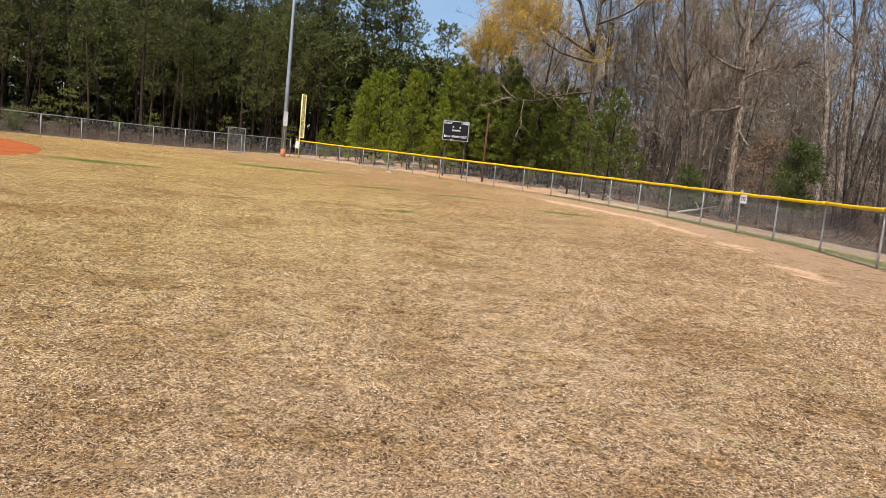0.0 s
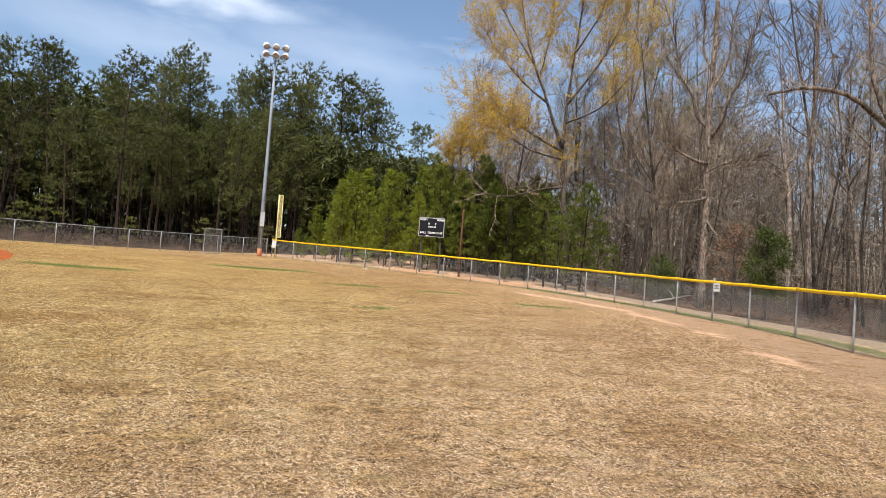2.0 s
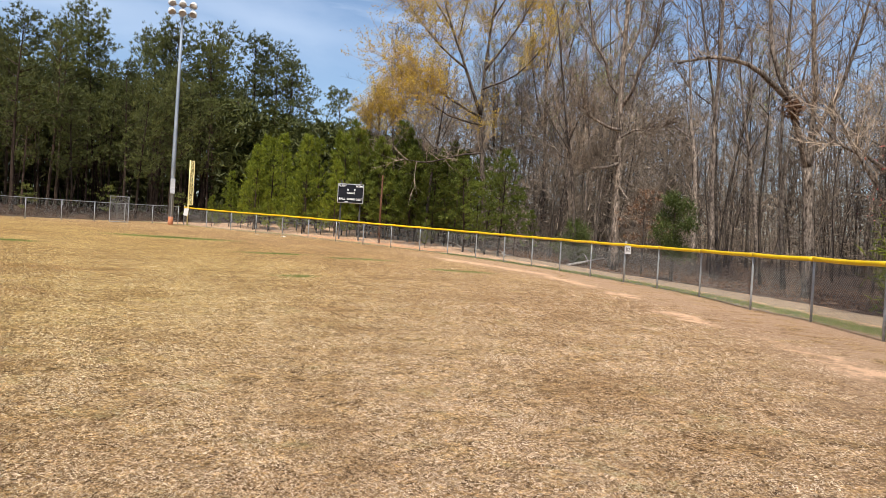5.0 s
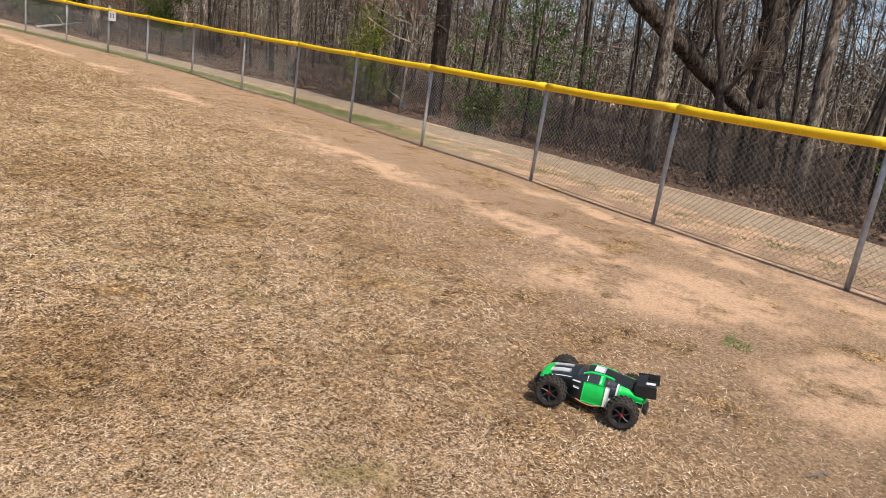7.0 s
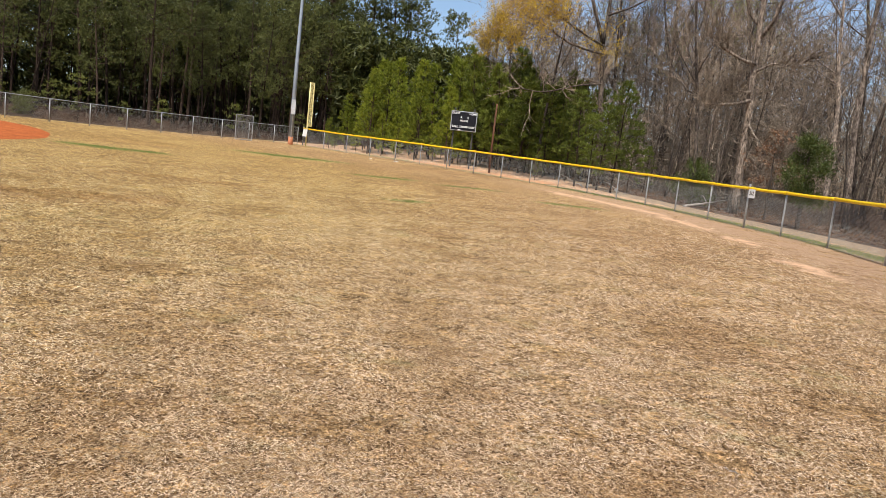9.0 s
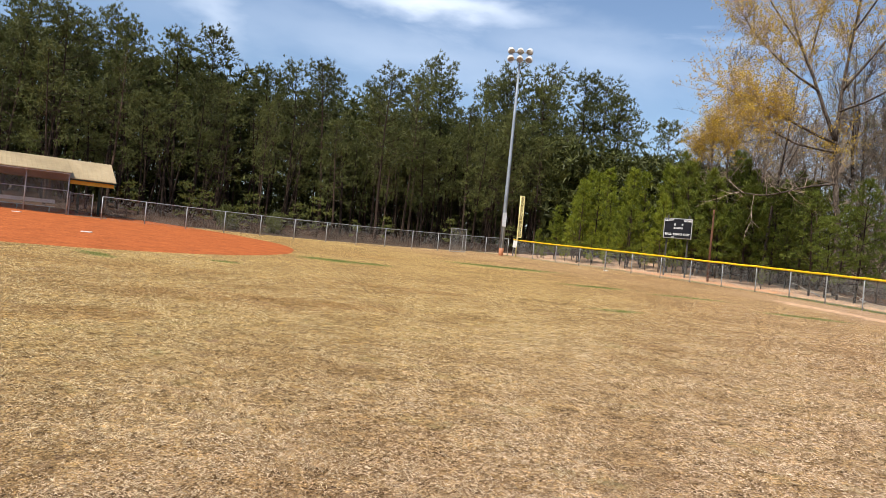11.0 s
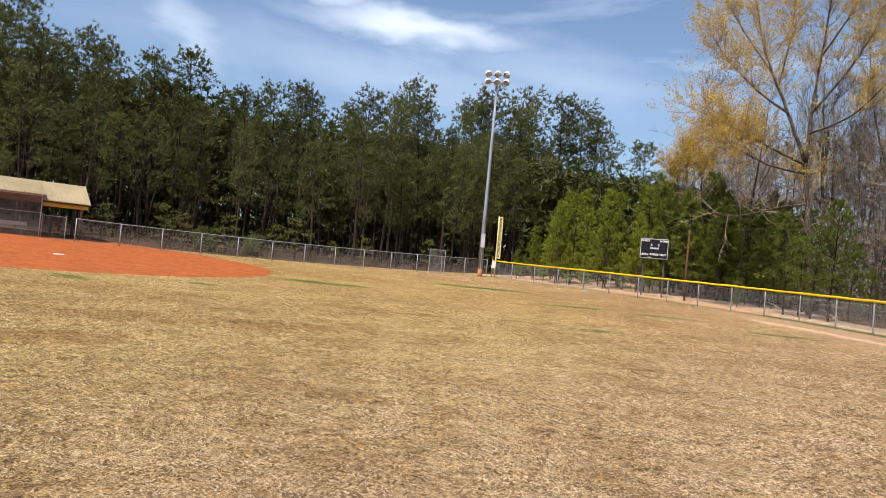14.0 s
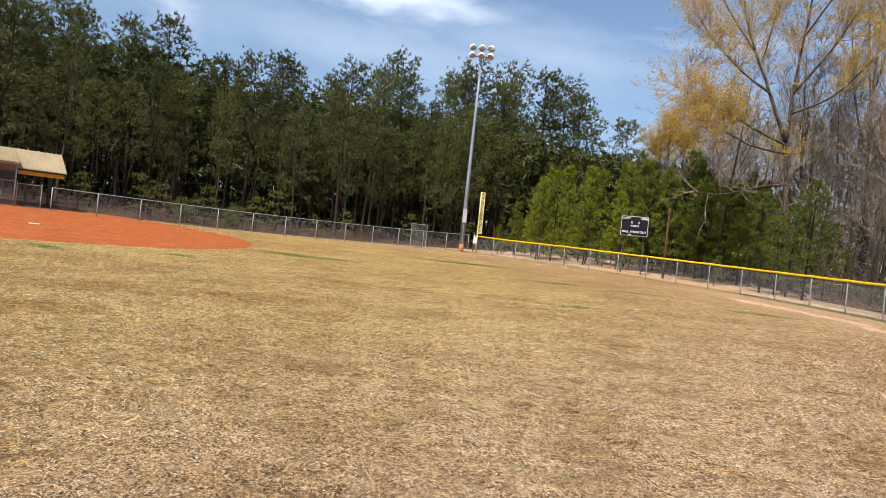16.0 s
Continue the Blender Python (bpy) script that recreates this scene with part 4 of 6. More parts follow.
def pine(rng, name, label, group, height, r0, first, whorls, per_whorl, reach, tufts, per, length, width, needle, droop=0.0, top_round=0.6, puff=(0.22, 0.22, 0.16)):
    trunk = [np.zeros(3)]
    d = np.array([0, 0, 1.0])
    for i in range(9):
        d = unit(d + np.r_[rng.normal(size=2) * 0.018, 0.02])
        trunk.append(trunk[-1] + d * height / 9)
    trunk = np.array(trunk)
    rad = r0 * np.linspace(1, 0.12, 10)
    low = trunk.copy()
    low[0, 2] -= 0.3
    wood = Build().tube(low, rad, 7)
    cs, os_ = [], []
    for i in range(whorls):
        u = (i + rng.uniform(0, 1)) / whorls
        t = first + (0.985 - first) * u
        p, _ = along(trunk, t)
        shape = (1 - u) ** top_round * (0.55 + 0.45 * min(1.0, u / 0.2))
        for _ in range(per_whorl):
            az = rng.uniform(0, 2 * math.pi)
            ln = reach * shape * rng.uniform(0.55, 1.2) + 0.35
            pts = sweep_up(rng, p, [math.cos(az), math.sin(az), 0.05 + 0.7 * u - droop], ln, 4, 0.1, 0.1)
            wood.tube(pts, max(0.02, r0 * 0.2 * (1 - 0.6 * u)) * np.linspace(1, 0.25, 5), 3, close=False)
            for _ in range(tufts):
                q, qd = along(pts, rng.uniform(0.0, 1.0) ** 0.6 * 0.6 + 0.4)
                cs.append(q + rng.normal(size=3) * puff)
                os_.append(unit(qd))
    # dead stubs low on the stem
    for _ in range(10):
        p, _ = along(trunk, rng.uniform(0.12, max(first, 0.15)))
        az = rng.uniform(0, 6.28)
        e = p + np.array([math.cos(az), math.sin(az), rng.uniform(-0.2, 0.3)]) * rng.uniform(0.5, 1.6)
        wood.cones([p], [e], 0.03)
    root = thing(name, label, "pine tree", group)
    put("trunk", wood, "bark_pine", root)
    tagged(put("crown", needle_tufts(rng, np.array(cs), np.array(os_), per, length, width), needle, root), kind="stuff")
    return root


def sow(proto, spots, rng, lo=0.85, hi=1.15, sink=0.05, tilt=1.2):
    """The first of the spots takes the thing itself, the others copies of it."""
    for i, (x, y, s) in enumerate(spots):
        k = s * rng.uniform(lo, hi)
        m = Matrix.Translation(on_ground(x, y, -sink)) @ pose(0, 0, 0, rng.normal() * tilt, rng.normal() * tilt, rng.uniform(0, 360)) @ Matrix.Diagonal((k, k, k * rng.uniform(0.93, 1.07), 1))
        if i == 0:
            proto.matrix_world = m
        else:
            copy_thing(proto, m)


def scatter(rng, n, make, gap):
    """Spots no nearer to one another than gap."""
    out = []
    tries = 0
    while len(out) < n and tries < n * 60:
        tries += 1
        p = make()
        if p is None:
            continue
        if all((p[0] - q[0]) ** 2 + (p[1] - q[1]) ** 2 > gap * gap for q in out):
            out.append(p)
    return out


R = np.random.default_rng(7)
N_PINE, N_BARE = 140, 164

# how high the crowns stand, in degrees of height over headings, as one sees them from the camera's stand
SKY_AZ, SKY_EL = [-45, -37, -30, -24, -20, -17, -12, -8, -2, 3, 7, 10, 13, 22], [15.5, 14.9, 14.1, 14.1, 13.4, 12.9, 12.6, 13.5, 13.7, 13.6, 13.2, 12.0, 10.8, 9.2]
YOUNG_AZ, YOUNG_EL = [2.4, 3.2, 4.2, 5.6, 7.2, 11, 15, 18, 22, 27], [1.6, 3.0, 4.6, 6.4, 7.8, 7.8, 8.9, 9.1, 8.8, 8.4]


def reach_up(x, y, el):
    """The height of a thing at x, y whose top stands el degrees up."""
    return 1.6 + math.hypot(x, y) * math.tan(radians(el)) - float(terrain(x, y))


# tall pines behind the side fence
pines = [pine(np.random.default_rng(20 + i), "pine_tree", "tall dark green loblolly pine with a bare lower trunk", "tall pines of the wood",
              16.3, 0.16, f, 17, 4, rch, 9, 8, 0.36, 0.075, "needle", droop=0.1, top_round=0.33, puff=(0.34, 0.34, 0.2))
         for i, (f, rch) in enumerate([(0.22, 3.3), (0.34, 3.1), (0.44, 3.3), (0.28, 2.9), (0.40, 3.5)])]


def pine_spot():
    s, o = R.uniform(-24, 56), 4.5 + 30 * R.uniform(0, 1) ** 1.3
    g = P0 + DIR_L * s + OUT_L * o
    near = 58 if s > 26 and o > 9 else 66
    if g.length < near or (g.x > 9 and g.y < 74):
        return None
    el = np.interp(math.degrees(math.atan2(g.x, g.y)), SKY_AZ, SKY_EL) - R.uniform(0.2, 2.6)
    return g.x, g.y, min(1.3, reach_up(g.x, g.y, el) / 16.8)


spots = scatter(R, N_PINE, pine_spot, 2.3)
for i, p in enumerate(pines):
    sow(p, spots[i::len(pines)], R, 0.97, 1.03)

# low layered pines along the wood's front
low_pine = pine(np.random.default_rng(45), "understorey_pine", "small pine with flat layered olive branches at the wood's edge", "small pines before the wood",
                6.0, 0.06, 0.34, 6, 4, 2.3, 10, 11, 0.26, 0.045, "olive_needle", droop=0.25, top_round=0.4, puff=(0.3, 0.3, 0.07))
low_spots = []
for az, el in ((-25.1, 3.3), (-21.3, 3.8), (-18.1, 3.2), (-16.9, 4.8), (-24.0, 5.2), (-20.6, 6.0), (-15.2, 6.0), (-4.4, 4.6), (-9.6, 4.2), (-29.5, 5.6), (-12.2, 3.4), (0.6, 4.6)):
    d = on_run(az, P0 + OUT_L * 4.2, P0 + DIR_L * 40 + OUT_L * 4.2)
    low_spots.append((d.x, d.y, reach_up(d.x, d.y, el) / 6.0))
sow(low_pine, low_spots, R, 0.97, 1.03)

# a few crowns that stand above the rest
tall_spots = []
for az, el, r in ((-37.4, 15.7, 74), (-33.3, 14.8, 74), (-30.2, 14.7, 73), (-26.5, 14.8, 72), (-24.0, 15.2, 73), (-20.0, 14.3, 74), (-15.1, 15.4, 74), (-7.8, 14.7, 77), (-5.4, 14.5, 78), (-1.4, 14.7, 80), (3.0, 14.6, 80), (6.0, 14.4, 81), (8.4, 13.4, 80), (12.4, 12.3, 88)):
    h = heading(az)
    tall_spots.append((h.x * r, h.y * r, reach_up(h.x * r, h.y * r, el - 0.2) / 18.9))
crest = pine(np.random.default_rng(40), "pine_tree", "very tall pine with an open rounded crown", "tall pines of the wood", 18.5, 0.18, 0.5, 17, 4, 3.0, 9, 10, 0.36, 0.075, "needle", top_round=0.3, puff=(0.36, 0.36, 0.2))
sow(crest, tall_spots, R, 0.98, 1.02)

# young bright pines behind the scoreboard, darker green ones beside them
young = [pine(np.random.default_rng(60 + i), "young_pine", lab, "young pines by the scoreboard",
              8.6, 0.09, 0.13, 17, 4, 1.75, 5, 14, 0.34, 0.045, mat, top_round=0.8, puff=(0.12, 0.12, 0.10))
         for i, (lab, mat) in enumerate((("bushy bright green young pine branched low on its stem", "young_needle"), ("bushy bright green young pine branched low on its stem", "young_needle"),
                                         ("bushy darker green young pine branched low on its stem", "mid_needle")))]


def young_spot():
    az = R.uniform(2.9, 23)
    r = R.uniform(57, 74) if 6 < az < 15 else R.uniform(63, 72) if az <= 6 else R.uniform(56.5, 66)
    h = heading(az)
    el = np.interp(az, YOUNG_AZ, YOUNG_EL) - (0.1 + 2.6 * R.uniform(0, 1) ** 1.5)
    return h.x * r, h.y * r, max(0.22, reach_up(h.x * r, h.y * r, el) / 8.8)


spots = scatter(R, 72, young_spot, 1.6)
for az, r, el in ((2.9, 65, 2.4), (3.5, 64, 3.6), (4.3, 64.5, 4.6), (5.2, 63, 5.6), (6.3, 62, 6.9), (13.0, 58, 7.6), (14.6, 59, 8.9), (16.2, 58, 8.2)):
    h = heading(az)
    spots.append((h.x * r, h.y * r, reach_up(h.x * r, h.y * r, el) / 8.8))
bright = [p for p in spots if math.degrees(math.atan2(p[0], p[1])) < 14.5]
sow(young[0], bright[0::2], R, 0.97, 1.03)
sow(young[1], bright[1::2], R, 0.97, 1.03)
sow(young[2], [p for p in spots if p not in bright], R, 0.97, 1.03)
# small pines at the wood's edge
edge = [(26.1, 44, 0.9), (25.0, 45.5, 0.85), (24.2, 46.5, 0.75), (23.2, 47, 0.9), (21.6, 54, 0.8), (20.0, 49, 0.3), (27.4, 47, 0.7), (18.6, 57, 0.8), (22.4, 54, 1.0), (24.4, 53, 1.05), (20.6, 56, 1.1), (26.0, 54, 0.9), (28.6, 50, 0.45), (19.4, 58, 1.15), (23.2, 58, 1.1)]
slim = pine(np.random.default_rng(70), "slim_pine", "slim green pine with open lower branches", "pines at the edge of the woods", 8.0, 0.09, 0.2, 15, 3, 1.9, 7, 13, 0.30, 0.042, "mid_needle", top_round=0.7, puff=(0.2, 0.2, 0.1))
sow(slim, [(*polar(az, r).xy, k) for az, r, k in edge], R, 0.98, 1.02)

# leafless woods
kinds = [
    dict(height=21, r0=0.135, first=0.42, limbs=12, boughs=6, twigs=8),
    dict(height=19, r0=0.10, first=0.5, limbs=11, boughs=5, twigs=8, limb_len=0.26),
    dict(height=23, r0=0.18, first=0.35, limbs=14, boughs=6, twigs=8),
    dict(height=15, r0=0.075, first=0.4, limbs=10, boughs=5, twigs=8, limb_len=0.25, sway=0.04),
    dict(height=17, r0=0.10, first=0.3, limbs=12, boughs=5, twigs=8, sway=0.05),
    dict(height=20, r0=0.115, first=0.55, limbs=10, boughs=6, twigs=7, sway=0.03),
    dict(height=9, r0=0.045, first=0.25, limbs=10, boughs=4, twigs=6, sway=0.06, limb_len=0.3),
]
barks = ["bark_grey", "bark_grey", "bark_grey", "bark_dark", "bark_grey", "bark_grey", "bark_dark"]
labels = ["tall leafless hardwood with grey bark", "slender leafless hardwood with a straight grey trunk", "stout leafless hardwood with spreading limbs",
          "thin leafless sapling with dark bark", "crooked leafless hardwood with many low branches", "tall leafless hardwood, pale green buds in its crown", "small leafless understorey tree with dark stem"]
bares = [bare_tree(np.random.default_rng(100 + i), labels[i], barks[i], "green_bud" if i == 5 else "", 900, 0.13, **k) for i, k in enumerate(kinds)]
KEEP_OUT = [(24.9, 50, 2.0), (35.4, 38, 2.0), (40.0, 33, 1.8), (49.2, 28, 1.5), (60.7, 22, 1.5), (85.9, 19.5, 2.5), (88.7, 19.5, 1.5)]
keep = [(polar(a, r), d) for a, r, d in KEEP_OUT]


def bare_spot():
    a = R.uniform(-62, 32)
    rho = path_in(a) + 3.3 + 36 * R.uniform(0, 1) ** 1.25
    x, y = arc(a, rho)
    if any((p.x - x) ** 2 + (p.y - y) ** 2 < d * d for p, d in keep):
        return None
    az = math.degrees(math.atan2(x, y))
    if az < 22 or az > 104 or (az < 30 and math.hypot(x, y) < 50):
        return None
    return x, y, 0.8 + 0.25 * R.uniform(0, 1)


def back_spot():
    az, r = R.uniform(17, 36), R.uniform(56, 84)
    h = heading(az)
    return h.x * r, h.y * r, 0.75 + 0.2 * R.uniform(0, 1)


spots = scatter(R, N_BARE, bare_spot, 1.35) + scatter(R, 54, back_spot, 1.8)
for i, p in enumerate(bares):
    sow(p, spots[i::len(bares)], R, 0.85, 1.2, tilt=2.6)


# trees that stand out
def lone(proto, az, r, k=1.0, turn=0.0):
    proto.matrix_world = Matrix.Translation(polar(az, r, -0.05)) @ pose(0, 0, 0, 0, 0, turn) @ Matrix.Diagonal((k, k, k, 1))
    return proto


def limb_line(b, pts, r0, r1, sides=8):
    """A bent limb through the points, rounded by interpolation."""
    pts = np.array(pts, float)
    s = np.linspace(0, len(pts) - 1, 5 * (len(pts) - 1) + 1)
    out = np.stack([np.interp(s, np.arange(len(pts)), pts[:, i]) for i in range(3)], -1)
    for _ in range(3):
        out[1:-1] = (out[:-2] + out[1:-1] * 2 + out[2:]) / 4
    out[1:-1] += np.random.default_rng(len(pts)).normal(size=out[1:-1].shape) * r0 * 0.08
    b.tube(out, np.linspace(r0, r1, len(out)), sides)
    return out


def seen_from_eye(az, el, r):
    """A place at a heading and height angle from the eye, r metres off over the ground."""
    h = heading(az)
    return np.array([h.x * r, h.y * r, 1.6 + r * math.tan(radians(el))])


def special_tree(name, label, lines, bark, seed, twig_n, twig_len=1.0, buds="", bud_n=0, bud_size=0.12, bud_above=-9.0):
    """A tree whose main limbs follow given lines; finer boughs and twigs grow from them."""
    rng = np.random.default_rng(seed)
    foot = np.array(lines[0][0][0])
    foot[2] = float(terrain(foot[0], foot[1]))
    wood, fine = Build(), Build()
    base, tip = [], []
    for pts, r0, r1 in lines:
        pl = limb_line(wood, [np.array(p) - foot for p in pts], r0, r1)
        length = np.linalg.norm(pl[-1] - pl[0])
        sparse = 0.22 if pl[-1][2] < bud_above else 1.0
        for _ in range(int(twig_n * sparse * (0.4 + (r1 < 0.1)))):
            t = rng.uniform(0.35, 1.0)
            q, qd = along(pl, t)
            w = unit(unit(qd) * 0.7 + rng.normal(size=3) * 0.6 + [0, 0, 0.25])
            bl = rng.uniform(0.5, 1.0) * min(3.0, 0.4 * length)
            bp = sweep_up(rng, q, w, bl, 3, 0.12, 0.2)
            fine.tube(bp, 0.028 * np.array([1, 0.7, 0.45, 0.2]), 3, close=False)
            for _ in range(9):
                p, dd = along(bp, rng.uniform(0.2, 1.0))
                ww = unit(unit(dd) + rng.normal(size=3) * 0.6 + [0, 0, 0.2])
                base.append(p)
                tip.append(p + ww * twig_len * rng.uniform(0.5, 1.2))
    if base:
        fine.cones(base, tip, 0.011)
    root = thing(name, label, "tree", m=Matrix.Translation(foot))
    put("trunk", wood, bark, root, smooth=True)
    if base:
        tagged(put("crown", fine, "twig", root), kind="stuff")
    if buds:
        base, tip = np.array(base), np.array(tip)
        high = base[:, 2] > bud_above
        base, tip = base[high], tip[high]
        k = rng.integers(0, len(tip), bud_n)
        at = base[k] + (tip[k] - base[k]) * rng.uniform(0.2, 1.1, bud_n)[:, None] + rng.normal(size=(bud_n, 3)) * 0.07
        tagged(put("blossom", Build().leaves(at, unit(rng.normal(size=(bud_n, 3))), bud_size * rng.uniform(0.6, 1.3, bud_n), bud_size * 0.5), buds, root, "opening spring buds"), kind="stuff")
    return root


def S(az, el, r):
    return seen_from_eye(az, el, r)


# the ochre-budded tree with the pale low limbs
YR = 50.0
special_tree("budding_tree", "large hardwood covered in ochre spring buds, pale spreading limbs",
             [([S(24.9, -0.9, YR), S(24.7, 4, YR), S(24.2, 8, YR), S(24.0, 10.4, YR)], 0.197, 0.154),
              ([S(24.0, 10.4, YR), S(22.6, 14, YR - 1), S(20.6, 18.5, YR - 1), S(19.6, 23, YR - 1)], 0.136, 0.028),
              ([S(24.0, 10.4, YR), S(24.2, 15, YR + 1), S(24.8, 20, YR + 1), S(25.2, 25, YR + 1)], 0.136, 0.028),
              ([S(24.1, 10.2, YR), S(21.6, 11.5, YR - 2), S(18.6, 13.2, YR - 3), S(15.8, 14.4, YR - 3)], 0.102, 0.021),
              ([S(24.2, 9.6, YR), S(21.4, 10.2, YR - 2), S(19.0, 11.6, YR - 3), S(17.2, 12.2, YR - 3)], 0.0884, 0.021),
              ([S(24.3, 7.4, YR), S(22.6, 7.2, YR - 2), S(19.8, 6.3, YR - 3), S(17.2, 6.6, YR - 3)], 0.0816, 0.021),
              ([S(22.6, 14, YR - 1), S(20.5, 15.5, YR - 2), S(18.0, 18, YR - 2), S(16.6, 20, YR - 2)], 0.0816, 0.021),
              ([S(24.2, 14, YR), S(26.5, 17, YR), S(28.2, 20, YR), S(29, 24, YR)], 0.0884, 0.021),
              ([S(24.6, 18, YR), S(26.6, 21, YR), S(27.6, 25, YR)], 0.068, 0.021),
              ([S(24.1, 12.5, YR), S(26.8, 13.6, YR - 1), S(29.4, 16.5, YR - 1), S(30.6, 20, YR - 1)], 0.068, 0.021),
              ([S(21.8, 16, YR), S(22.6, 20, YR), S(22.4, 25, YR)], 0.068, 0.021),
              ([S(21.6, 16.5, YR - 1), S(19, 20, YR), S(17.5, 22.5, YR), S(17, 25, YR)], 0.068, 0.021)],
             "bark_grey", 5, 44, 1.3, "bud", 60000, 0.125, 8.2)
special_tree("budding_tree", "smaller hardwood with a dense ochre crown of buds",
             [([S(16.2, 0.2, 60), S(16.0, 5, 60), S(15.8, 8, 60), S(15.7, 11, 60)], 0.16, 0.05),
              ([S(15.9, 7, 60), S(15.0, 8.8, 60), S(14.5, 10.2, 60)], 0.07, 0.02),
              ([S(15.8, 8, 60), S(16.8, 9.5, 60), S(17.2, 10.8, 60)], 0.07, 0.02),
              ([S(15.7, 9, 60), S(15.6, 10.3, 60), S(15.8, 11.6, 60)], 0.06, 0.02)],
             "bark_grey", 6, 44, 1.2, "bud", 12000, 0.13, 9.0)

special_tree("budding_tree", "tall hardwood hazed with pale green buds",
             [([S(29.6, -0.6, 58), S(29.5, 6, 58), S(29.2, 12, 58), S(29.4, 24, 58)], 0.22, 0.06),
              ([S(29.4, 9, 58), S(28.0, 14, 58), S(27.4, 20, 58)], 0.1, 0.03), ([S(29.3, 11, 58), S(31.0, 15, 58), S(31.8, 21, 58)], 0.1, 0.03),
              ([S(29.2, 13, 58), S(28.6, 18, 58), S(28.4, 23, 58)], 0.08, 0.03), ([S(29.3, 14, 58), S(30.4, 19, 58), S(30.6, 24, 58)], 0.08, 0.03)],
             "bark_grey", 16, 26, 1.3, "green_bud", 6000, 0.15, 6.0)

# the tall pale trunk with broken boughs
special_tree("bare_tree", "tall grey trunk with broken pale boughs",
             [([S(35.5, -1.5, 38), S(35.4, 4, 38), S(35.2, 12, 38), S(35.4, 24, 38)], 0.21, 0.11),
              ([S(35.3, 7.0, 37.8), S(34.6, 6.7, 37), S(33.4, 6.6, 36.5), S(32.3, 6.5, 36.5)], 0.09, 0.05),
              ([S(35.3, 7.6, 37.8), S(34.4, 7.6, 37), S(33.2, 7.1, 36.5)], 0.06, 0.03),
              ([S(35.3, 9.6, 37.8), S(34.2, 9.9, 37), S(33.0, 10.6, 36.5), S(31.6, 11.6, 36)], 0.1, 0.03),
              ([S(35.3, 11.4, 38), S(36.1, 12.6, 37.4), S(36.6, 14.6, 37), S(37.6, 16.2, 37), S(37.8, 18.4, 36.6), S(38.8, 21, 36.4)], 0.11, 0.025),
              ([S(35.3, 12.2, 38), S(34.3, 13.2, 38), S(33.9, 15.0, 37.6), S(32.7, 16.4, 37.4), S(32.5, 18.6, 37), S(31.2, 22, 37)], 0.12, 0.025),
              ([S(35.3, 15.2, 38), S(36.4, 17.0, 38.4), S(36.5, 19.4, 38.6), S(37.2, 22.6, 38.6)], 0.08, 0.02),
              ([S(35.3, 16.4, 38), S(34.4, 18.2, 38.4), S(34.6, 20.4, 38.6), S(33.8, 23.4, 38.8)], 0.08, 0.02),
              ([S(35.3, 9.0, 38), S(36.6, 9.8, 37.6), S(37.8, 9.4, 37.2), S(39.4, 10.6, 37)], 0.06, 0.02),
              ([S(35.4, 5.4, 38), S(36.2, 4.2, 37.4), S(37.4, 3.6, 37), S(38.4, 2.6, 36.8)], 0.05, 0.015)],
             "bark_grey", 8, 24)
# the tree whose long limb arches over
special_tree("bare_tree", "forked hardwood with one long pale arching limb",
             [([S(49.4, -3.1, 28), S(49.3, 2, 28), S(48.95, 6.9, 28)], 0.21, 0.17),
              ([S(48.95, 6.9, 28), S(47.7, 11.4, 27.5), S(46.0, 15, 27), S(45.4, 24, 27)], 0.13, 0.05),
              ([S(48.95, 6.9, 28), S(49.2, 12, 28), S(48.6, 18, 28), S(48.8, 26, 28)], 0.12, 0.05),
              ([S(47.4, 11.8, 27.5), S(45.0, 14.3, 26.5), S(42.2, 15.2, 26), S(39.4, 14.7, 26)], 0.11, 0.035),
              ([S(49.1, 9, 28), S(51.0, 13, 28), S(52.4, 19, 28)], 0.1, 0.03)],
             "bark_grey", 9, 12)
special_tree("bare_tree", "crooked hardwood with a long limb reaching low",
             [([S(55.0, -3.6, 26), S(55.2, 2.5, 26), S(55.4, 7, 26), S(55.9, 16, 26), S(56.0, 26, 26)], 0.14, 0.06),
              ([S(55.2, 2.5, 26), S(53.6, 5.2, 25.5), S(51.8, 8.4, 25), S(50.2, 11.6, 25)], 0.1, 0.03),
              ([S(55.3, 5.2, 26), S(53.2, 7.4, 25.5), S(50.6, 8.6, 25), S(48.2, 12.4, 25)], 0.08, 0.02)],
             "bark_grey", 10, 10)
# the dark trunk with red buds
special_tree("bare_tree", "big dark hardwood trunk with a broken crown",
             [([S(60.9, -4.6, 22), S(60.8, 1, 22), S(60.4, 7.5, 22), S(59.6, 12, 22), S(58.9, 15.5, 22)], 0.24, 0.19),
              ([S(58.9, 15.5, 22), S(57.2, 16.2, 21.5), S(55.4, 16.2, 21), S(54.0, 16.6, 21)], 0.15, 0.06),
              ([S(58.9, 15.5, 22), S(58.4, 20, 22), S(57.0, 26, 22)], 0.2, 0.1),
              ([S(59.4, 13, 22), S(61.0, 17, 22), S(62.6, 24, 22)], 0.16, 0.06)],
             "bark_dark", 11, 8)
special_tree("redbud_sapling", "thin sapling dotted with red spring buds",
             [([S(58.2, -4.4, 21), S(58.3, 1, 21), S(58.5, 5, 21), S(59.0, 11, 21)], 0.05, 0.02),
              ([S(58.4, 3, 21), S(56.6, 5, 21), S(55.8, 6.6, 21)], 0.03, 0.01), ([S(58.4, 4, 21), S(60, 6, 21), S(61, 9, 21)], 0.03, 0.01)],
             "bark_grey", 12, 16, 0.9, "red_bud", 1000, 0.085)
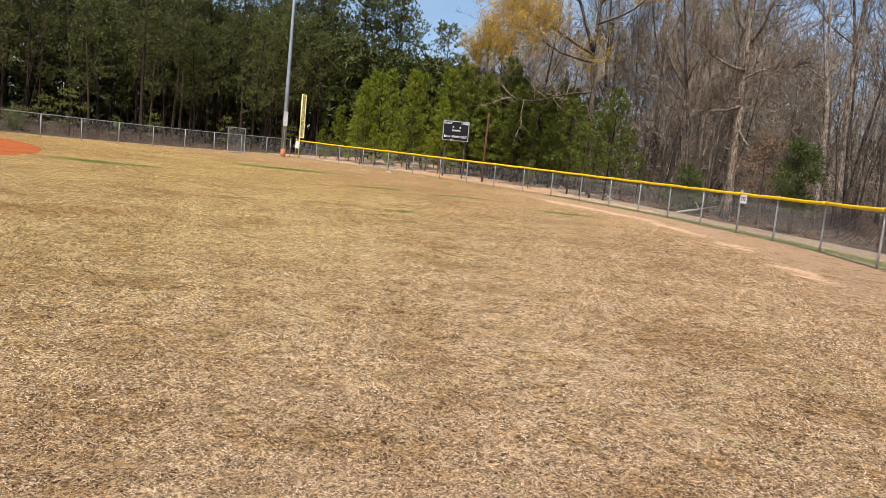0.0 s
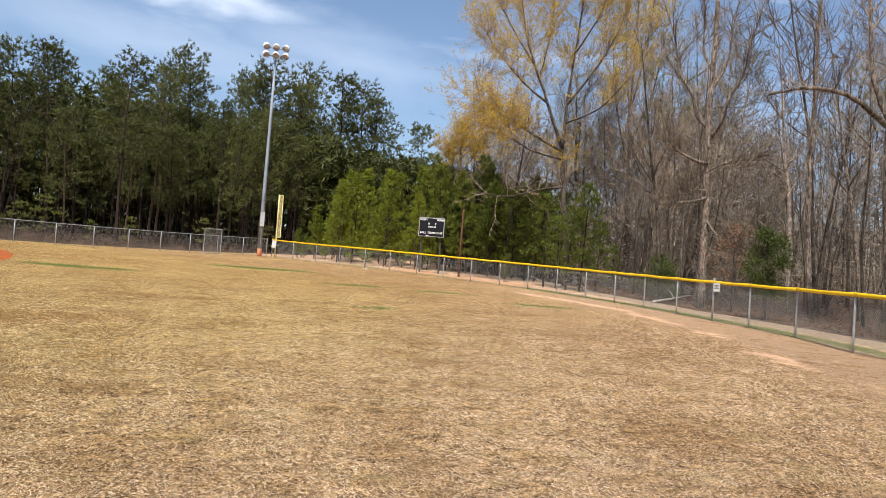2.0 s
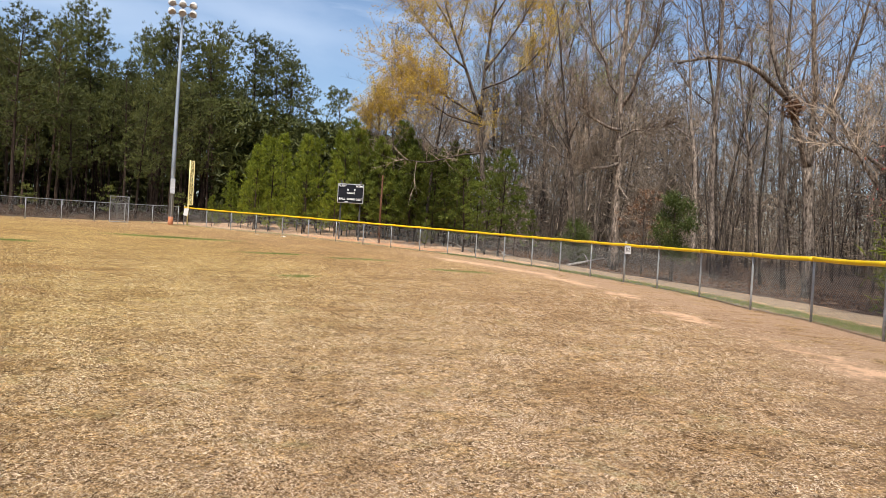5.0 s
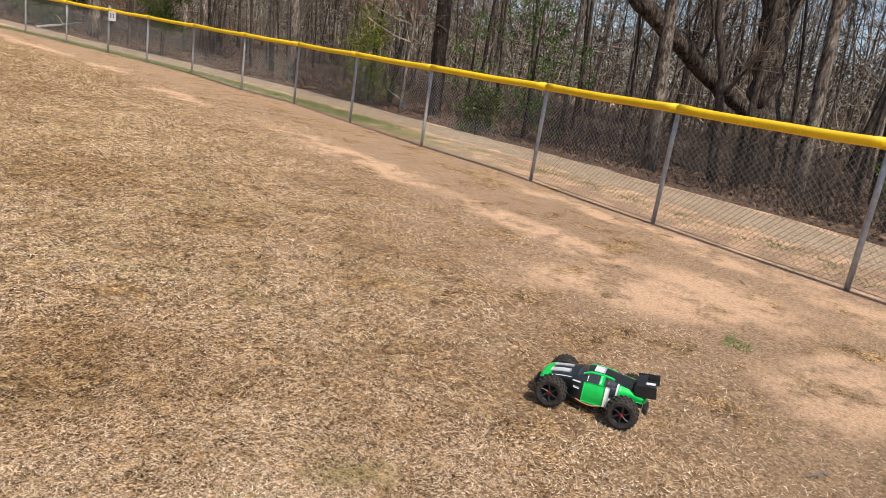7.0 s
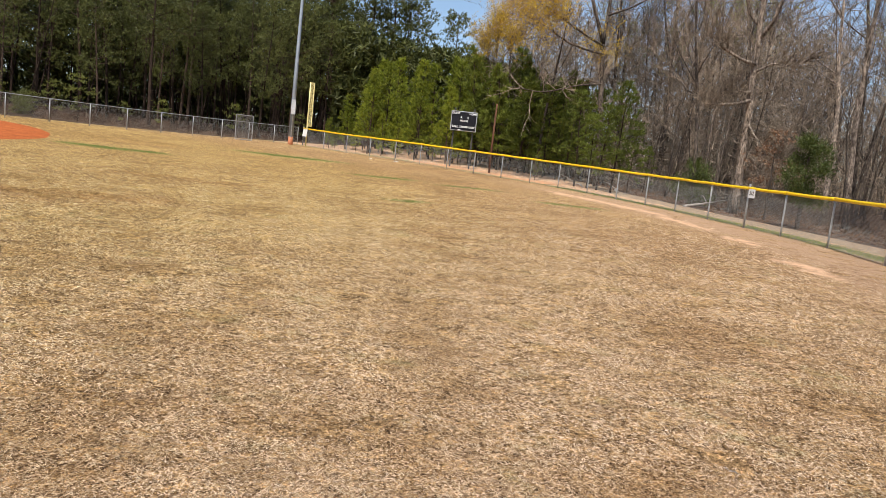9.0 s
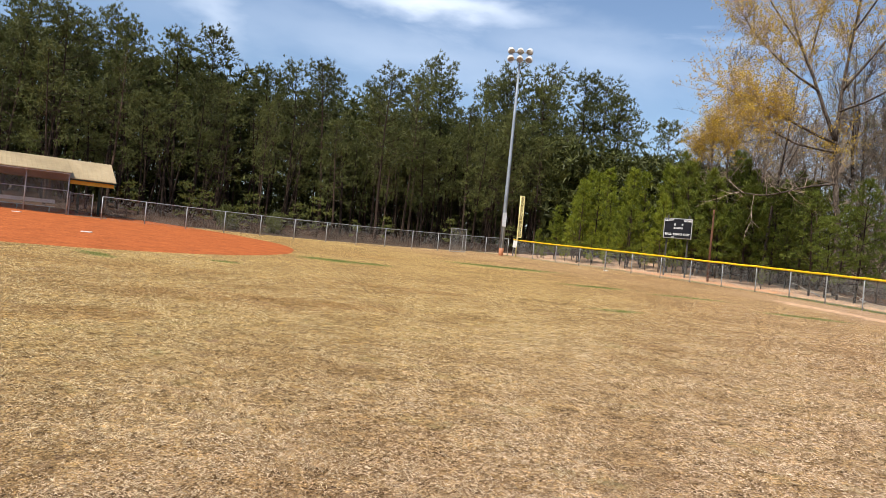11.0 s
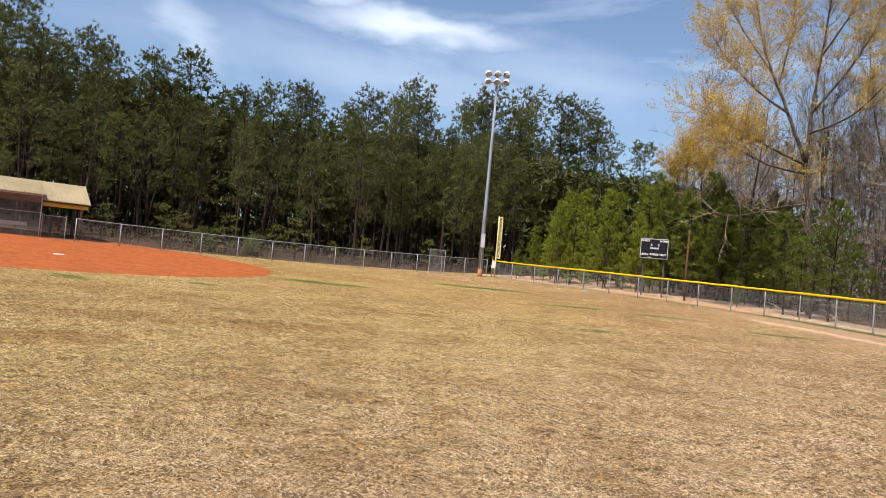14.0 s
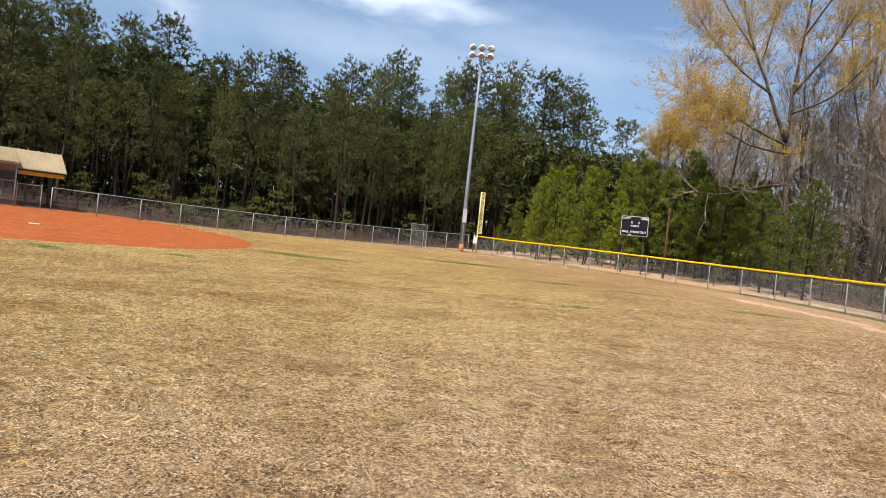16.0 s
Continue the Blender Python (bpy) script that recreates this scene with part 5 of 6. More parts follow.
# the great forked tree beside the path
special_tree("forked_tree", "massive old hardwood with a thick leaning limb broken at its end",
             [([S(86.5, -7.4, 19), S(86.3, -5.2, 19), S(85.9, -1, 19), S(85.5, 3.0, 19), S(85.1, 6.5, 19), S(84.4, 12, 19), S(83.8, 18, 19), S(83.6, 25, 19)], 0.47, 0.24),
              ([S(85.7, -0.4, 19), S(84.6, 0.8, 18.9), S(82.2, 2.2, 18.6), S(79.4, 4.3, 18.2), S(75.5, 7.3, 17.8), S(71.8, 9.8, 17.4), S(68.6, 12.0, 17.1)], 0.235, 0.21),
              ([S(76.0, 6.9, 17.8), S(75.1, 6.9, 17.3), S(74.6, 7.6, 17.0)], 0.11, 0.07),
              ([S(85.2, 6.5, 19), S(86.8, 11, 19), S(88, 18, 19)], 0.15, 0.06),
              ([S(80.6, 3.6, 18.3), S(81.2, 5.6, 18), S(80.2, 8.6, 18)], 0.06, 0.02)],
             "bark_old", 13, 3, 0.7)
special_tree("bare_tree", "straight dark trunk close beside the forked tree",
             [([S(89.5, -7.4, 18.5), S(89.3, -2, 18.5), S(89.0, 5, 18.5), S(88.2, 14, 18.5), S(88.5, 24, 18.5)], 0.2, 0.1),
              ([S(88.3, 9, 18.5), S(90, 13, 18.5), S(91.5, 19, 18.5)], 0.09, 0.03)],
             "bark_grey", 14, 5, 0.7)
special_tree("bare_tree", "thin dark trunk with a snapped top before the forked tree",
             [([S(83.6, -7.2, 17), S(83.2, -3, 17), S(82.4, 3.2, 17), S(81.2, 6.4, 17), S(80.6, 12, 17)], 0.13, 0.06),
              ([S(82.8, 1.5, 17), S(83.8, 3.2, 16.8), S(84.4, 4.2, 16.7)], 0.05, 0.02)],
             "bark_dark", 15, 4, 0.7)


# ---- bushes ----
def bushy(rng, name, label, category, height, radius, count, leaf, width, mat, cone=True, stem=0.06, low=0.08):
    lobes = max(5, int(height * 3.2))
    lu = (np.arange(lobes) + rng.uniform(0, 1, lobes)) / lobes
    girth = radius * ((1 - lu) ** 0.6 if cone else np.sin(np.pi * np.clip(lu * 0.8 + 0.17, 0, 1)) ** 0.8)
    la = rng.uniform(0, 2 * math.pi, lobes)
    off = girth * rng.uniform(0.2, 0.75, lobes)
    centre = np.stack([np.cos(la) * off, np.sin(la) * off, height * (low + (0.97 - low) * lu)], -1)
    size = (0.32 * radius + 0.3 * girth) * rng.uniform(0.6, 1.15, lobes)
    k = rng.integers(0, lobes, count)
    out = unit(rng.normal(size=(count, 3)))
    c = centre[k] + out * size[k][:, None] * rng.uniform(0.25, 1.0, count)[:, None] ** 0.6 * [1, 1, 0.7]
    c[:, 2] = np.maximum(c[:, 2], 0.08)
    out = unit(out + [0, 0, 0.4])
    root = thing(name, label, category)
    put("stem", Build().tube([(0, 0, -0.1), (0.03, 0.02, height * 0.5), (0, 0.03, height * 0.92)], [stem, stem * 0.7, stem * 0.2], 6), "bark_dark", root)
    n = 9
    w = unit(np.repeat(out, n, 0) * 0.6 + rng.normal(size=(count * n, 3)) * 0.8 + [0, 0, 0.25])
    put("foliage", Build().leaves(np.repeat(c, n, 0) + rng.normal(size=(count * n, 3)) * leaf * 0.5, w, leaf * rng.uniform(0.6, 1.2, count * n), width), mat, root)
    return root


lone(bushy(np.random.default_rng(200), "cedar_tree", "dense dark green cedar with a ragged outline at the path", "cedar tree", 4.1, 1.0, 800, 0.17, 0.035, "cedar", False, 0.09, 0.26), 39.9, 32.5)
lone(bushy(np.random.default_rng(201), "evergreen_bush", "low dark evergreen bush at the edge of the woods", "bush", 2.6, 1.6, 480, 0.18, 0.04, "cedar", False), 32.4, 42)
lone(bushy(np.random.default_rng(202), "pine_sapling", "small bright green pine sapling", "pine tree", 3.2, 0.9, 150, 0.4, 0.03, "young_needle", False), 55.6, 24)
lone(bushy(np.random.default_rng(203), "leafing_shrub", "tall shrub with fresh green leaves behind the path", "shrub", 4.2, 1.4, 330, 0.085, 0.05, "shrub", False), 68.4, 19.5)
lone(bushy(np.random.default_rng(204), "evergreen_shrub", "low dark evergreen shrub behind the path", "shrub", 1.3, 0.85, 240, 0.12, 0.05, "cedar", False), 64.6, 18.0)
lone(bushy(np.random.default_rng(205), "leafing_shrub", "thin shrub with sparse green leaves", "shrub", 3.4, 1.0, 120, 0.085, 0.05, "shrub", False), 63.5, 24)
lone(bushy(np.random.default_rng(206), "evergreen_bush", "round bush at the side fence below the pines", "bush", 1.7, 1.2, 240, 0.2, 0.07, "needle", False), -22.5, 57)
lone(bushy(np.random.default_rng(207), "evergreen_bush", "round bush at the side fence below the pines", "bush", 1.4, 1.2, 220, 0.2, 0.07, "needle", False), -18.6, 58)
lone(bushy(np.random.default_rng(208), "leafing_shrub", "small green shrub beyond the path", "shrub", 1.5, 0.8, 110, 0.08, 0.05, "shrub", False), 95.5, 14)


lone(bushy(np.random.default_rng(209), "beech_sapling", "young tree still holding dead brown leaves", "tree", 4.2, 1.6, 130, 0.12, 0.06, "dead_leaf", False, 0.05, 0.4), 37.6, 36)
nest = np.random.default_rng(210)
nb = Build().leaves(nest.normal(size=(420, 3)) * [0.16, 0.16, 0.14], unit(nest.normal(size=(420, 3))), 0.14, 0.07)
tagged(put("leaf_nest", nb, "dead_leaf", m=Matrix.Translation(seen_from_eye(47.75, 11.15, 27.3))), "squirrel nest of dead leaves in a tree fork", "nest", kind="stuff")


# ---- undergrowth, far woods, litter: what nobody could count ----
def stuff(name, b, mat, label, category, smooth=False):
    return tagged(put(name, b, mat, smooth=smooth), label, category, kind="stuff")


def far_stand(rng, n, place, hmin, hmax, twigs, rad):
    wood = Build()
    base, tip = [], []
    for _ in range(n):
        p = place()
        if p is None:
            continue
        foot = np.array(on_ground(*p))
        h = rng.uniform(hmin, hmax)
        top = foot + [rng.normal() * 1.5, rng.normal() * 1.5, h]
        r = rad * rng.uniform(0.5, 1.3)
        wood.tube([foot - [0, 0, 0.2], foot + (top - foot) * 0.5 + rng.normal(size=3) * 0.4, top], [r, r * 0.65, r * 0.12], 5, close=False)
        for _ in range(twigs):
            t = rng.uniform(0.25, 0.98)
            q = foot + (top - foot) * t
            w = unit(np.r_[rng.normal(size=2), rng.uniform(0.2, 1.4)])
            base.append(q)
            tip.append(q + w * rng.uniform(0.8, 3.0))
    wood.cones(base, tip, 0.03)
    return wood


R2 = np.random.default_rng(300)


def far_right():
    a = R2.uniform(-60, 34)
    x, y = arc(a, path_in(a) + R2.uniform(24, 72))
    az = math.degrees(math.atan2(x, y))
    return None if not 11 < az < 106 or (az < 20 and math.hypot(x, y) < 74) else (x, y)


def far_left():
    g = P0 + DIR_L * R2.uniform(-30, 66) + OUT_L * R2.uniform(14, 56)
    return (g.x, g.y) if g.y > 40 else None


stuff("far_woods", far_stand(R2, 820, far_right, 13, 24, 40, 0.075), "bark_grey", "distant leafless woods behind the nearer trees", "woods")
stuff("far_pine_trunks", far_stand(R2, 560, far_left, 8, 13, 10, 0.12), "bark_pine", "crowded dark trunks deep in the pine wood", "woods")


def thicket(rng, n, place, z0, z1, length, rad):
    """Crossing twigs of the far understorey."""
    at = np.array([p for p in (place() for _ in range(n)) if p is not None])
    k = len(at)
    base = np.c_[at + rng.normal(size=(k, 2)), terrain(at[:, 0], at[:, 1]) + z0 + (z1 - z0) * rng.uniform(0, 1, k) ** 1.4]
    w = unit(np.c_[rng.normal(size=(k, 2)) * 1.0, rng.uniform(-0.1, 1.5, k)])
    return Build().cones(base, base + w * (length * rng.uniform(0.4, 1.3, k))[:, None], rad)


stuff("far_thicket", thicket(R2, 31000, far_right, 0.0, 14.0, 2.8, 0.032), "twig", "grey haze of distant twigs deep in the woods", "woods")


def rim_right():
    a = R2.uniform(-55, 46)
    x, y = arc(a, R2.uniform(66, 92))
    return (x, y) if 8 < math.degrees(math.atan2(x, y)) < 106 else None


stuff("far_edge_thicket", thicket(R2, 20000, rim_right, 0.0, 9.0, 3.2, 0.09), "twig", "dense brown thicket closing the woods", "woods")


def mid_right():
    az, r = R2.uniform(17, 40), R2.uniform(52, 92)
    return (heading(az) * r).xy[:] if r > 60 or az > 26 else None


stuff("edge_thicket", thicket(R2, 19000, mid_right, 0.0, 15.0, 2.6, 0.032), "twig", "grey leafless brush behind the young pines", "woods")


def far_crowns():
    g = P0 + DIR_L * R2.uniform(-34, 70) + OUT_L * R2.uniform(22, 44)
    return g.x, g.y


cn = 12500
ca = np.array([far_crowns() for _ in range(cn)])
cz = terrain(ca[:, 0], ca[:, 1]) + 0.3 + 15.2 * R2.uniform(0, 1, cn) ** 1.1
# lower mass closing the gap behind the young pines
en = 3600
ez, er = np.radians(R2.uniform(3, 23, en)), R2.uniform(73, 86, en)
ex, ey = er * np.sin(ez), er * np.cos(ez)
ca = np.r_[ca, np.c_[ex, ey]]
cz = np.r_[cz, terrain(ex, ey) + 0.3 + (12.5 - np.degrees(ez) * 0.16) * R2.uniform(0, 1, en)]
cn += en
stuff("far_pine_crowns", needle_tufts(R2, np.c_[ca, cz], unit(R2.normal(size=(cn, 3))), 13, 0.95, 0.24), "needle", "dark mass of pine foliage deep in the wood", "woods")


def brush(rng, n, place, hmax):
    base, tip = [], []
    for _ in range(n):
        p = place()
        if p is None:
            continue
        f = np.array(on_ground(*p))
        for _ in range(9):
            w = unit(np.r_[rng.normal(size=2) * 0.45, 1.0])
            h = rng.uniform(0.35, 1.0) * hmax
            q = f + np.r_[rng.normal(size=2) * 0.25, -0.05]
            e = q + w * h
            base.append(q)
            tip.append(e)
            for _ in range(3):
                u = q + (e - q) * rng.uniform(0.3, 0.9)
                base.append(u)
                tip.append(u + unit(np.r_[rng.normal(size=2), 0.6]) * h * 0.35)
    return Build().cones(base, tip, 0.007)


def brush_spot():
    a = R2.uniform(-48, 26)
    rho = path_in(a) + (2.9 if a < -24 else 5.0) + abs(R2.normal()) * 5
    return arc(a, rho) if a < -22 or R2.uniform(0, 1) < 0.5 else None


stuff("undergrowth", brush(R2, 760, brush_spot, 1.5), "bark_dark", "tangled grey leafless brush behind the path", "undergrowth")


def brush_left():
    g = P0 + DIR_L * R2.uniform(-22, 36) + OUT_L * (2.2 + abs(R2.normal()) * 4)
    return g.x, g.y


stuff("pine_undergrowth", brush(R2, 330, brush_left, 1.0), "bark_pine", "low dead brush under the pines", "undergrowth")

n = 26000
la = R2.uniform(-60, 30, n)
lr = np.array([path_in(a) for a in la]) + 2.3 + np.abs(R2.normal(size=n)) * 5
lx, ly = CX + (CR + lr) * np.cos(np.radians(la)), CY + (CR + lr) * np.sin(np.radians(la))
lp = np.stack([lx, ly, terrain(lx, ly) + 0.02], -1)
stuff("fallen_leaves", Build().leaves(lp, unit(np.c_[R2.normal(size=(n, 2)), R2.uniform(0, 0.5, n)]), R2.uniform(0.06, 0.13, n), 0.06), "dead_leaf", "fallen brown leaves along the path", "leaves")


# ---- turf blades ----
def bare_at(x, y):
    worn = np.zeros_like(x)
    for bx, by, a, c, turn in BARE:
        t = radians(turn)
        u, w = (x - bx) * math.cos(t) + (y - by) * math.sin(t), -(x - bx) * math.sin(t) + (y - by) * math.cos(t)
        worn = np.maximum(worn, np.clip(1.45 - np.hypot(u / a, w / c), 0, 1))
    rho = np.hypot(x - CX, y - CY) - CR
    return np.maximum(worn, 0.9 * np.clip((rho + 4.5) / 3.0, 0, 1) * np.clip((46 - y) / 16, 0, 1))


def turf(n, r0, r1, length, width, seed):
    """Blades that thin out and coarsen away from the camera's stand."""
    rng = np.random.default_rng(seed)
    r = r0 * (r1 / r0) ** rng.uniform(0, 1, n)
    az = np.radians(rng.uniform(-42, 100, n))
    # and a round of coarser ones underfoot
    near = 110000
    r = np.r_[r, 2.3 * np.sqrt(rng.uniform(0, 1, near))]
    az = np.r_[az, rng.uniform(0, 2 * math.pi, near)]
    n += near
    thick = np.where(np.arange(n) < n - near, 1.0, 1.9)
    x, y = r * np.sin(az), r * np.cos(az)
    patch = np.array([noise.noise(Vector((u * 1.7, w * 1.7, 0))) + 0.6 * noise.noise(Vector((u * 5, w * 5, 3))) for u, w in zip(x, y)])
    rho = np.hypot(x - CX, y - CY) - CR
    sparse = np.clip((r - 14) / 20, 0, 1)
    ok = (rng.uniform(0, 1, n) > sparse) & (rng.uniform(0, 1, n) > 1.12 * bare_at(x, y) ** 0.8) & (patch + rng.normal(size=n) * 0.35 > -0.45) & (rho < -0.15) & (np.hypot(x - IX, y - IY) > IR + 0.1)
    x, y, r, thick = x[ok], y[ok], r[ok], thick[ok]
    k = len(x)
    th = rng.uniform(0, 2 * math.pi, k)
    way = unit(np.stack([np.cos(th), np.sin(th), rng.uniform(0.05, 0.7, k)], -1))
    base = np.stack([x, y, terrain(x, y) + rng.uniform(-0.002, 0.012, k)], -1)
    return Build().blades(base, way, (0.015 + length * r / (1 + 0.05 * r)) * rng.uniform(0.5, 1.4, k), (0.0012 + width * r / (1 + 0.03 * r)) * thick * rng.uniform(0.6, 1.3, k))


stuff("grass", turf(1500000, 2.1, 34.0, 0.0031, 0.00074, 1), "grass", "short dead straw-coloured grass", "grass")


def green_tufts():
    rng = np.random.default_rng(9)
    b = Build()
    for x, y, a, c, turn in GREEN:
        n = int(700 * min(3.0, a * c) + 50)
        u, w = rng.normal(size=n) * a * 0.5, rng.normal(size=n) * c * 0.5
        t = radians(turn)
        px, py = x + u * math.cos(t) - w * math.sin(t), y + u * math.sin(t) + w * math.cos(t)
        far = math.hypot(x, y)
        way = unit(np.stack([rng.normal(size=n), rng.normal(size=n), rng.uniform(0.4, 1.4, n)], -1))
        b.blades(np.stack([px, py, terrain(px, py)], -1), way, 0.06 * rng.uniform(0.5, 1.3, n), 0.006 + far * 0.0005)
    # the verge behind the fence
    n = 15000
    a = rng.uniform(-24, 16, n)
    rho = 0.7 + rng.normal(size=n) * 0.32
    px, py = CX + (CR + rho) * np.cos(np.radians(a)), CY + (CR + rho) * np.sin(np.radians(a))
    way = unit(np.stack([rng.normal(size=n), rng.normal(size=n), rng.uniform(0.4, 1.4, n)], -1))
    b.blades(np.stack([px, py, terrain(px, py)], -1), way, 0.07 * rng.uniform(0.5, 1.3, n), 0.011)
    # and the patchy strip between the fence and the path, where they part
    n = 4200
    a = rng.uniform(-44, -21, n)
    part_way = np.clip((-22 - a) / 13, 0, 1)
    rho = 0.95 + 0.75 * part_way + rng.normal(size=n) * 0.24
    clump = np.array([noise.noise(Vector((u * 1.3, w * 2.5, 7))) for u, w in zip(a, rho)])
    a, rho = a[clump > -0.05], rho[clump > -0.05]
    n = len(a)
    px, py = CX + (CR + rho) * np.cos(np.radians(a)), CY + (CR + rho) * np.sin(np.radians(a))
    way = unit(np.stack([rng.normal(size=n), rng.normal(size=n), rng.uniform(0.3, 1.2, n)], -1))
    b.blades(np.stack([px, py, terrain(px, py)], -1), way, 0.07 * rng.uniform(0.5, 1.3, n), 0.010)
    return b


stuff("green_grass", green_tufts(), "green_grass", "fresh green grass tufts and verge", "grass")


# ---- small things on the ground ----
def litter_scrap(x, y, turn, size):
    b = Build()
    k = 7
    xs = np.linspace(-1, 1, k)
    X, Y = np.meshgrid(xs, xs)
    Z = 0.14 * np.sin(X * 2.3 + turn) * np.cos(Y * 3.1) + 0.16
    v = np.stack([X * size, Y * size * 0.7, Z * size], -1).reshape(-1, 3)
    i, j = np.meshgrid(np.arange(k - 1), np.arange(k - 1))
    a = (j * k + i).ravel()
    b.add(v, np.stack([a, a + 1, a + k + 1, a + k], -1))
    ob = put("paper_scrap", b, "white", m=Matrix.Translation(on_ground(x, y, 0.02)) @ pose(0, 0, 0, 0, 0, turn), smooth=True)
    sol = ob.modifiers.new("thickness", "SOLIDIFY")
    sol.thickness = 0.008
    return tagged(ob, "crumpled white scrap lying in the grass", "litter", "scraps by the fence")


litter_scrap(7.6, 50.6, 20, 0.16)
litter_scrap(5.9, 51.8, 80, 0.13)


def stick(x, y, turn, length, rad):
    rng = np.random.default_rng(int(turn))
    pts = np.c_[np.linspace(-0.5, 0.5, 7) * length, rng.normal(size=7) * length * 0.03, 0.012 + np.abs(rng.normal(size=7)) * 0.006]
    b = Build().tube(pts, rad * np.linspace(1, 0.5, 7), 5)
    b.tube([pts[4], pts[4] + [length * 0.1, length * 0.09, 0.01], pts[4] + [length * 0.16, length * 0.16, 0.012]], rad * 0.5, 4)
    return tagged(put("stick", b, "bark_pale", m=Matrix.Translation(on_ground(x, y)) @ pose(0, 0, 0, 0, 0, turn), smooth=True),
                  "small dry stick lying on the turf", "stick", "dry sticks")


for q in ((3.58, -0.39, 140, 0.16, 0.006), (4.4, 2.9, 30, 0.1, 0.004), (5.9, 3.4, 75, 0.12, 0.004), (2.6, 3.3, 110, 0.09, 0.004), (7.1, 0.3, 20, 0.22, 0.005)):
    stick(*q)


def fallen_log(az, r, length, rad, turn):
    rng = np.random.default_rng(int(az))
    pts = np.c_[np.linspace(0, 1, 8) * length, rng.normal(size=8) * 0.06, rad + np.linspace(0, 0.5, 8) * rng.uniform(0.2, 1.0)]
    b = Build().tube(pts, rad * np.linspace(1, 0.35, 8), 8)
    b.tube([pts[4], pts[4] + [0.3, 0.5, 0.3], pts[4] + [0.5, 0.9, 0.4]], rad * np.array([0.45, 0.35, 0.15]), 5)
    return tagged(put("fallen_branch", b, "bark_pale", m=Matrix.Translation(polar(az, r)) @ pose(0, 0, 0, 0, 0, turn), smooth=True),
                  "fallen pale branch on the leaf litter", "branch", "fallen branches")


for q in ((31.8, 38.5, 3.0, 0.07, 15), (26.5, 45, 2.6, 0.06, 60), (24.0, 47, 2.2, 0.05, 100), (58.5, 23, 2.0, 0.06, 40)):
    fallen_log(*q)

# ---- model truck ----
MAT["neon"] = simple("neon_green_shell", [(0.3, (0.004, 0.50, 0.075)), (0.7, (0.010, 0.62, 0.11))], 30, 0.28, spec=0.5, bump=0.0)
MAT["shell"] = simple("black_shell", [(0.3, (0.010, 0.012, 0.013)), (0.7, (0.024, 0.026, 0.028))], 30, 0.32, spec=0.5, bump=0.02)
MAT["rubber"] = simple("dusty_rubber", [(0.3, (0.020, 0.018, 0.016)), (0.7, (0.060, 0.050, 0.042))], 60, 0.85, spec=0.2, bump=0.2, dist=0.002)
MAT["plastic"] = simple("black_plastic", [(0.3, (0.012, 0.012, 0.012)), (0.7, (0.03, 0.029, 0.028))], 40, 0.5, bump=0.05, dist=0.001)
MAT["smoked"] = simple("smoked_window", [(0.3, (0.02, 0.022, 0.025)), (0.7, (0.05, 0.052, 0.056))], 12, 0.15, spec=0.6, bump=0.0)
MAT["red_anod"] = simple("red_anodised_nut", [(0.3, (0.45, 0.02, 0.03)), (0.7, (0.6, 0.04, 0.05))], 12, 0.3, 0.8, bump=0.0)
MAT["silver"] = simple("silver_decal", [(0.3, (0.40, 0.41, 0.42)), (0.7, (0.60, 0.61, 0.62))], 12, 0.4, bump=0.0)

#            x     sill   waist  roof   low    belt   top
STATIONS = [(0.275, 0.060, 0.062, 0.050, 0.088, 0.100, 0.112), (0.262, 0.085, 0.090, 0.070, 0.078, 0.108, 0.132), (0.225, 0.092, 0.098, 0.080, 0.076, 0.125, 0.150),
            (0.175, 0.090, 0.096, 0.078, 0.078, 0.138, 0.163), (0.120, 0.094, 0.098, 0.080, 0.072, 0.146, 0.172), (0.085, 0.110, 0.108, 0.086, 0.062, 0.150, 0.180),
            (0.050, 0.122, 0.116, 0.082, 0.060, 0.152, 0.192), (0.015, 0.124, 0.116, 0.072, 0.060, 0.155, 0.206), (-0.040, 0.124, 0.116, 0.068, 0.060, 0.157, 0.209),
            (-0.090, 0.122, 0.114, 0.068, 0.062, 0.158, 0.205), (-0.130, 0.114, 0.110, 0.070, 0.068, 0.158, 0.196), (-0.175, 0.098, 0.102, 0.074, 0.088, 0.160, 0.190),
            (-0.225, 0.092, 0.098, 0.078, 0.098, 0.158, 0.174), (-0.270, 0.088, 0.094, 0.076, 0.102, 0.150, 0.162)]


def shell_grid():
    """Points of the body: stations along it, each from the near sill over the roof to the far sill."""
    rows = []
    for x, ws, wb, wr, zl, zb, zt in STATIONS:
        half = [(ws, zl), (ws * 1.02, zl + (zb - zl) * 0.5), (wb, zb), (wb * 0.45 + wr * 0.55, zb + (zt - zb) * 0.62), (wr, zt - 0.006), (wr * 0.5, zt)]
        rows.append([(x, y, z) for y, z in half] + [(x, 0, zt + 0.002)] + [(x, -y, z) for y, z in half[::-1]])
    return np.array(rows)


GRID = shell_grid()


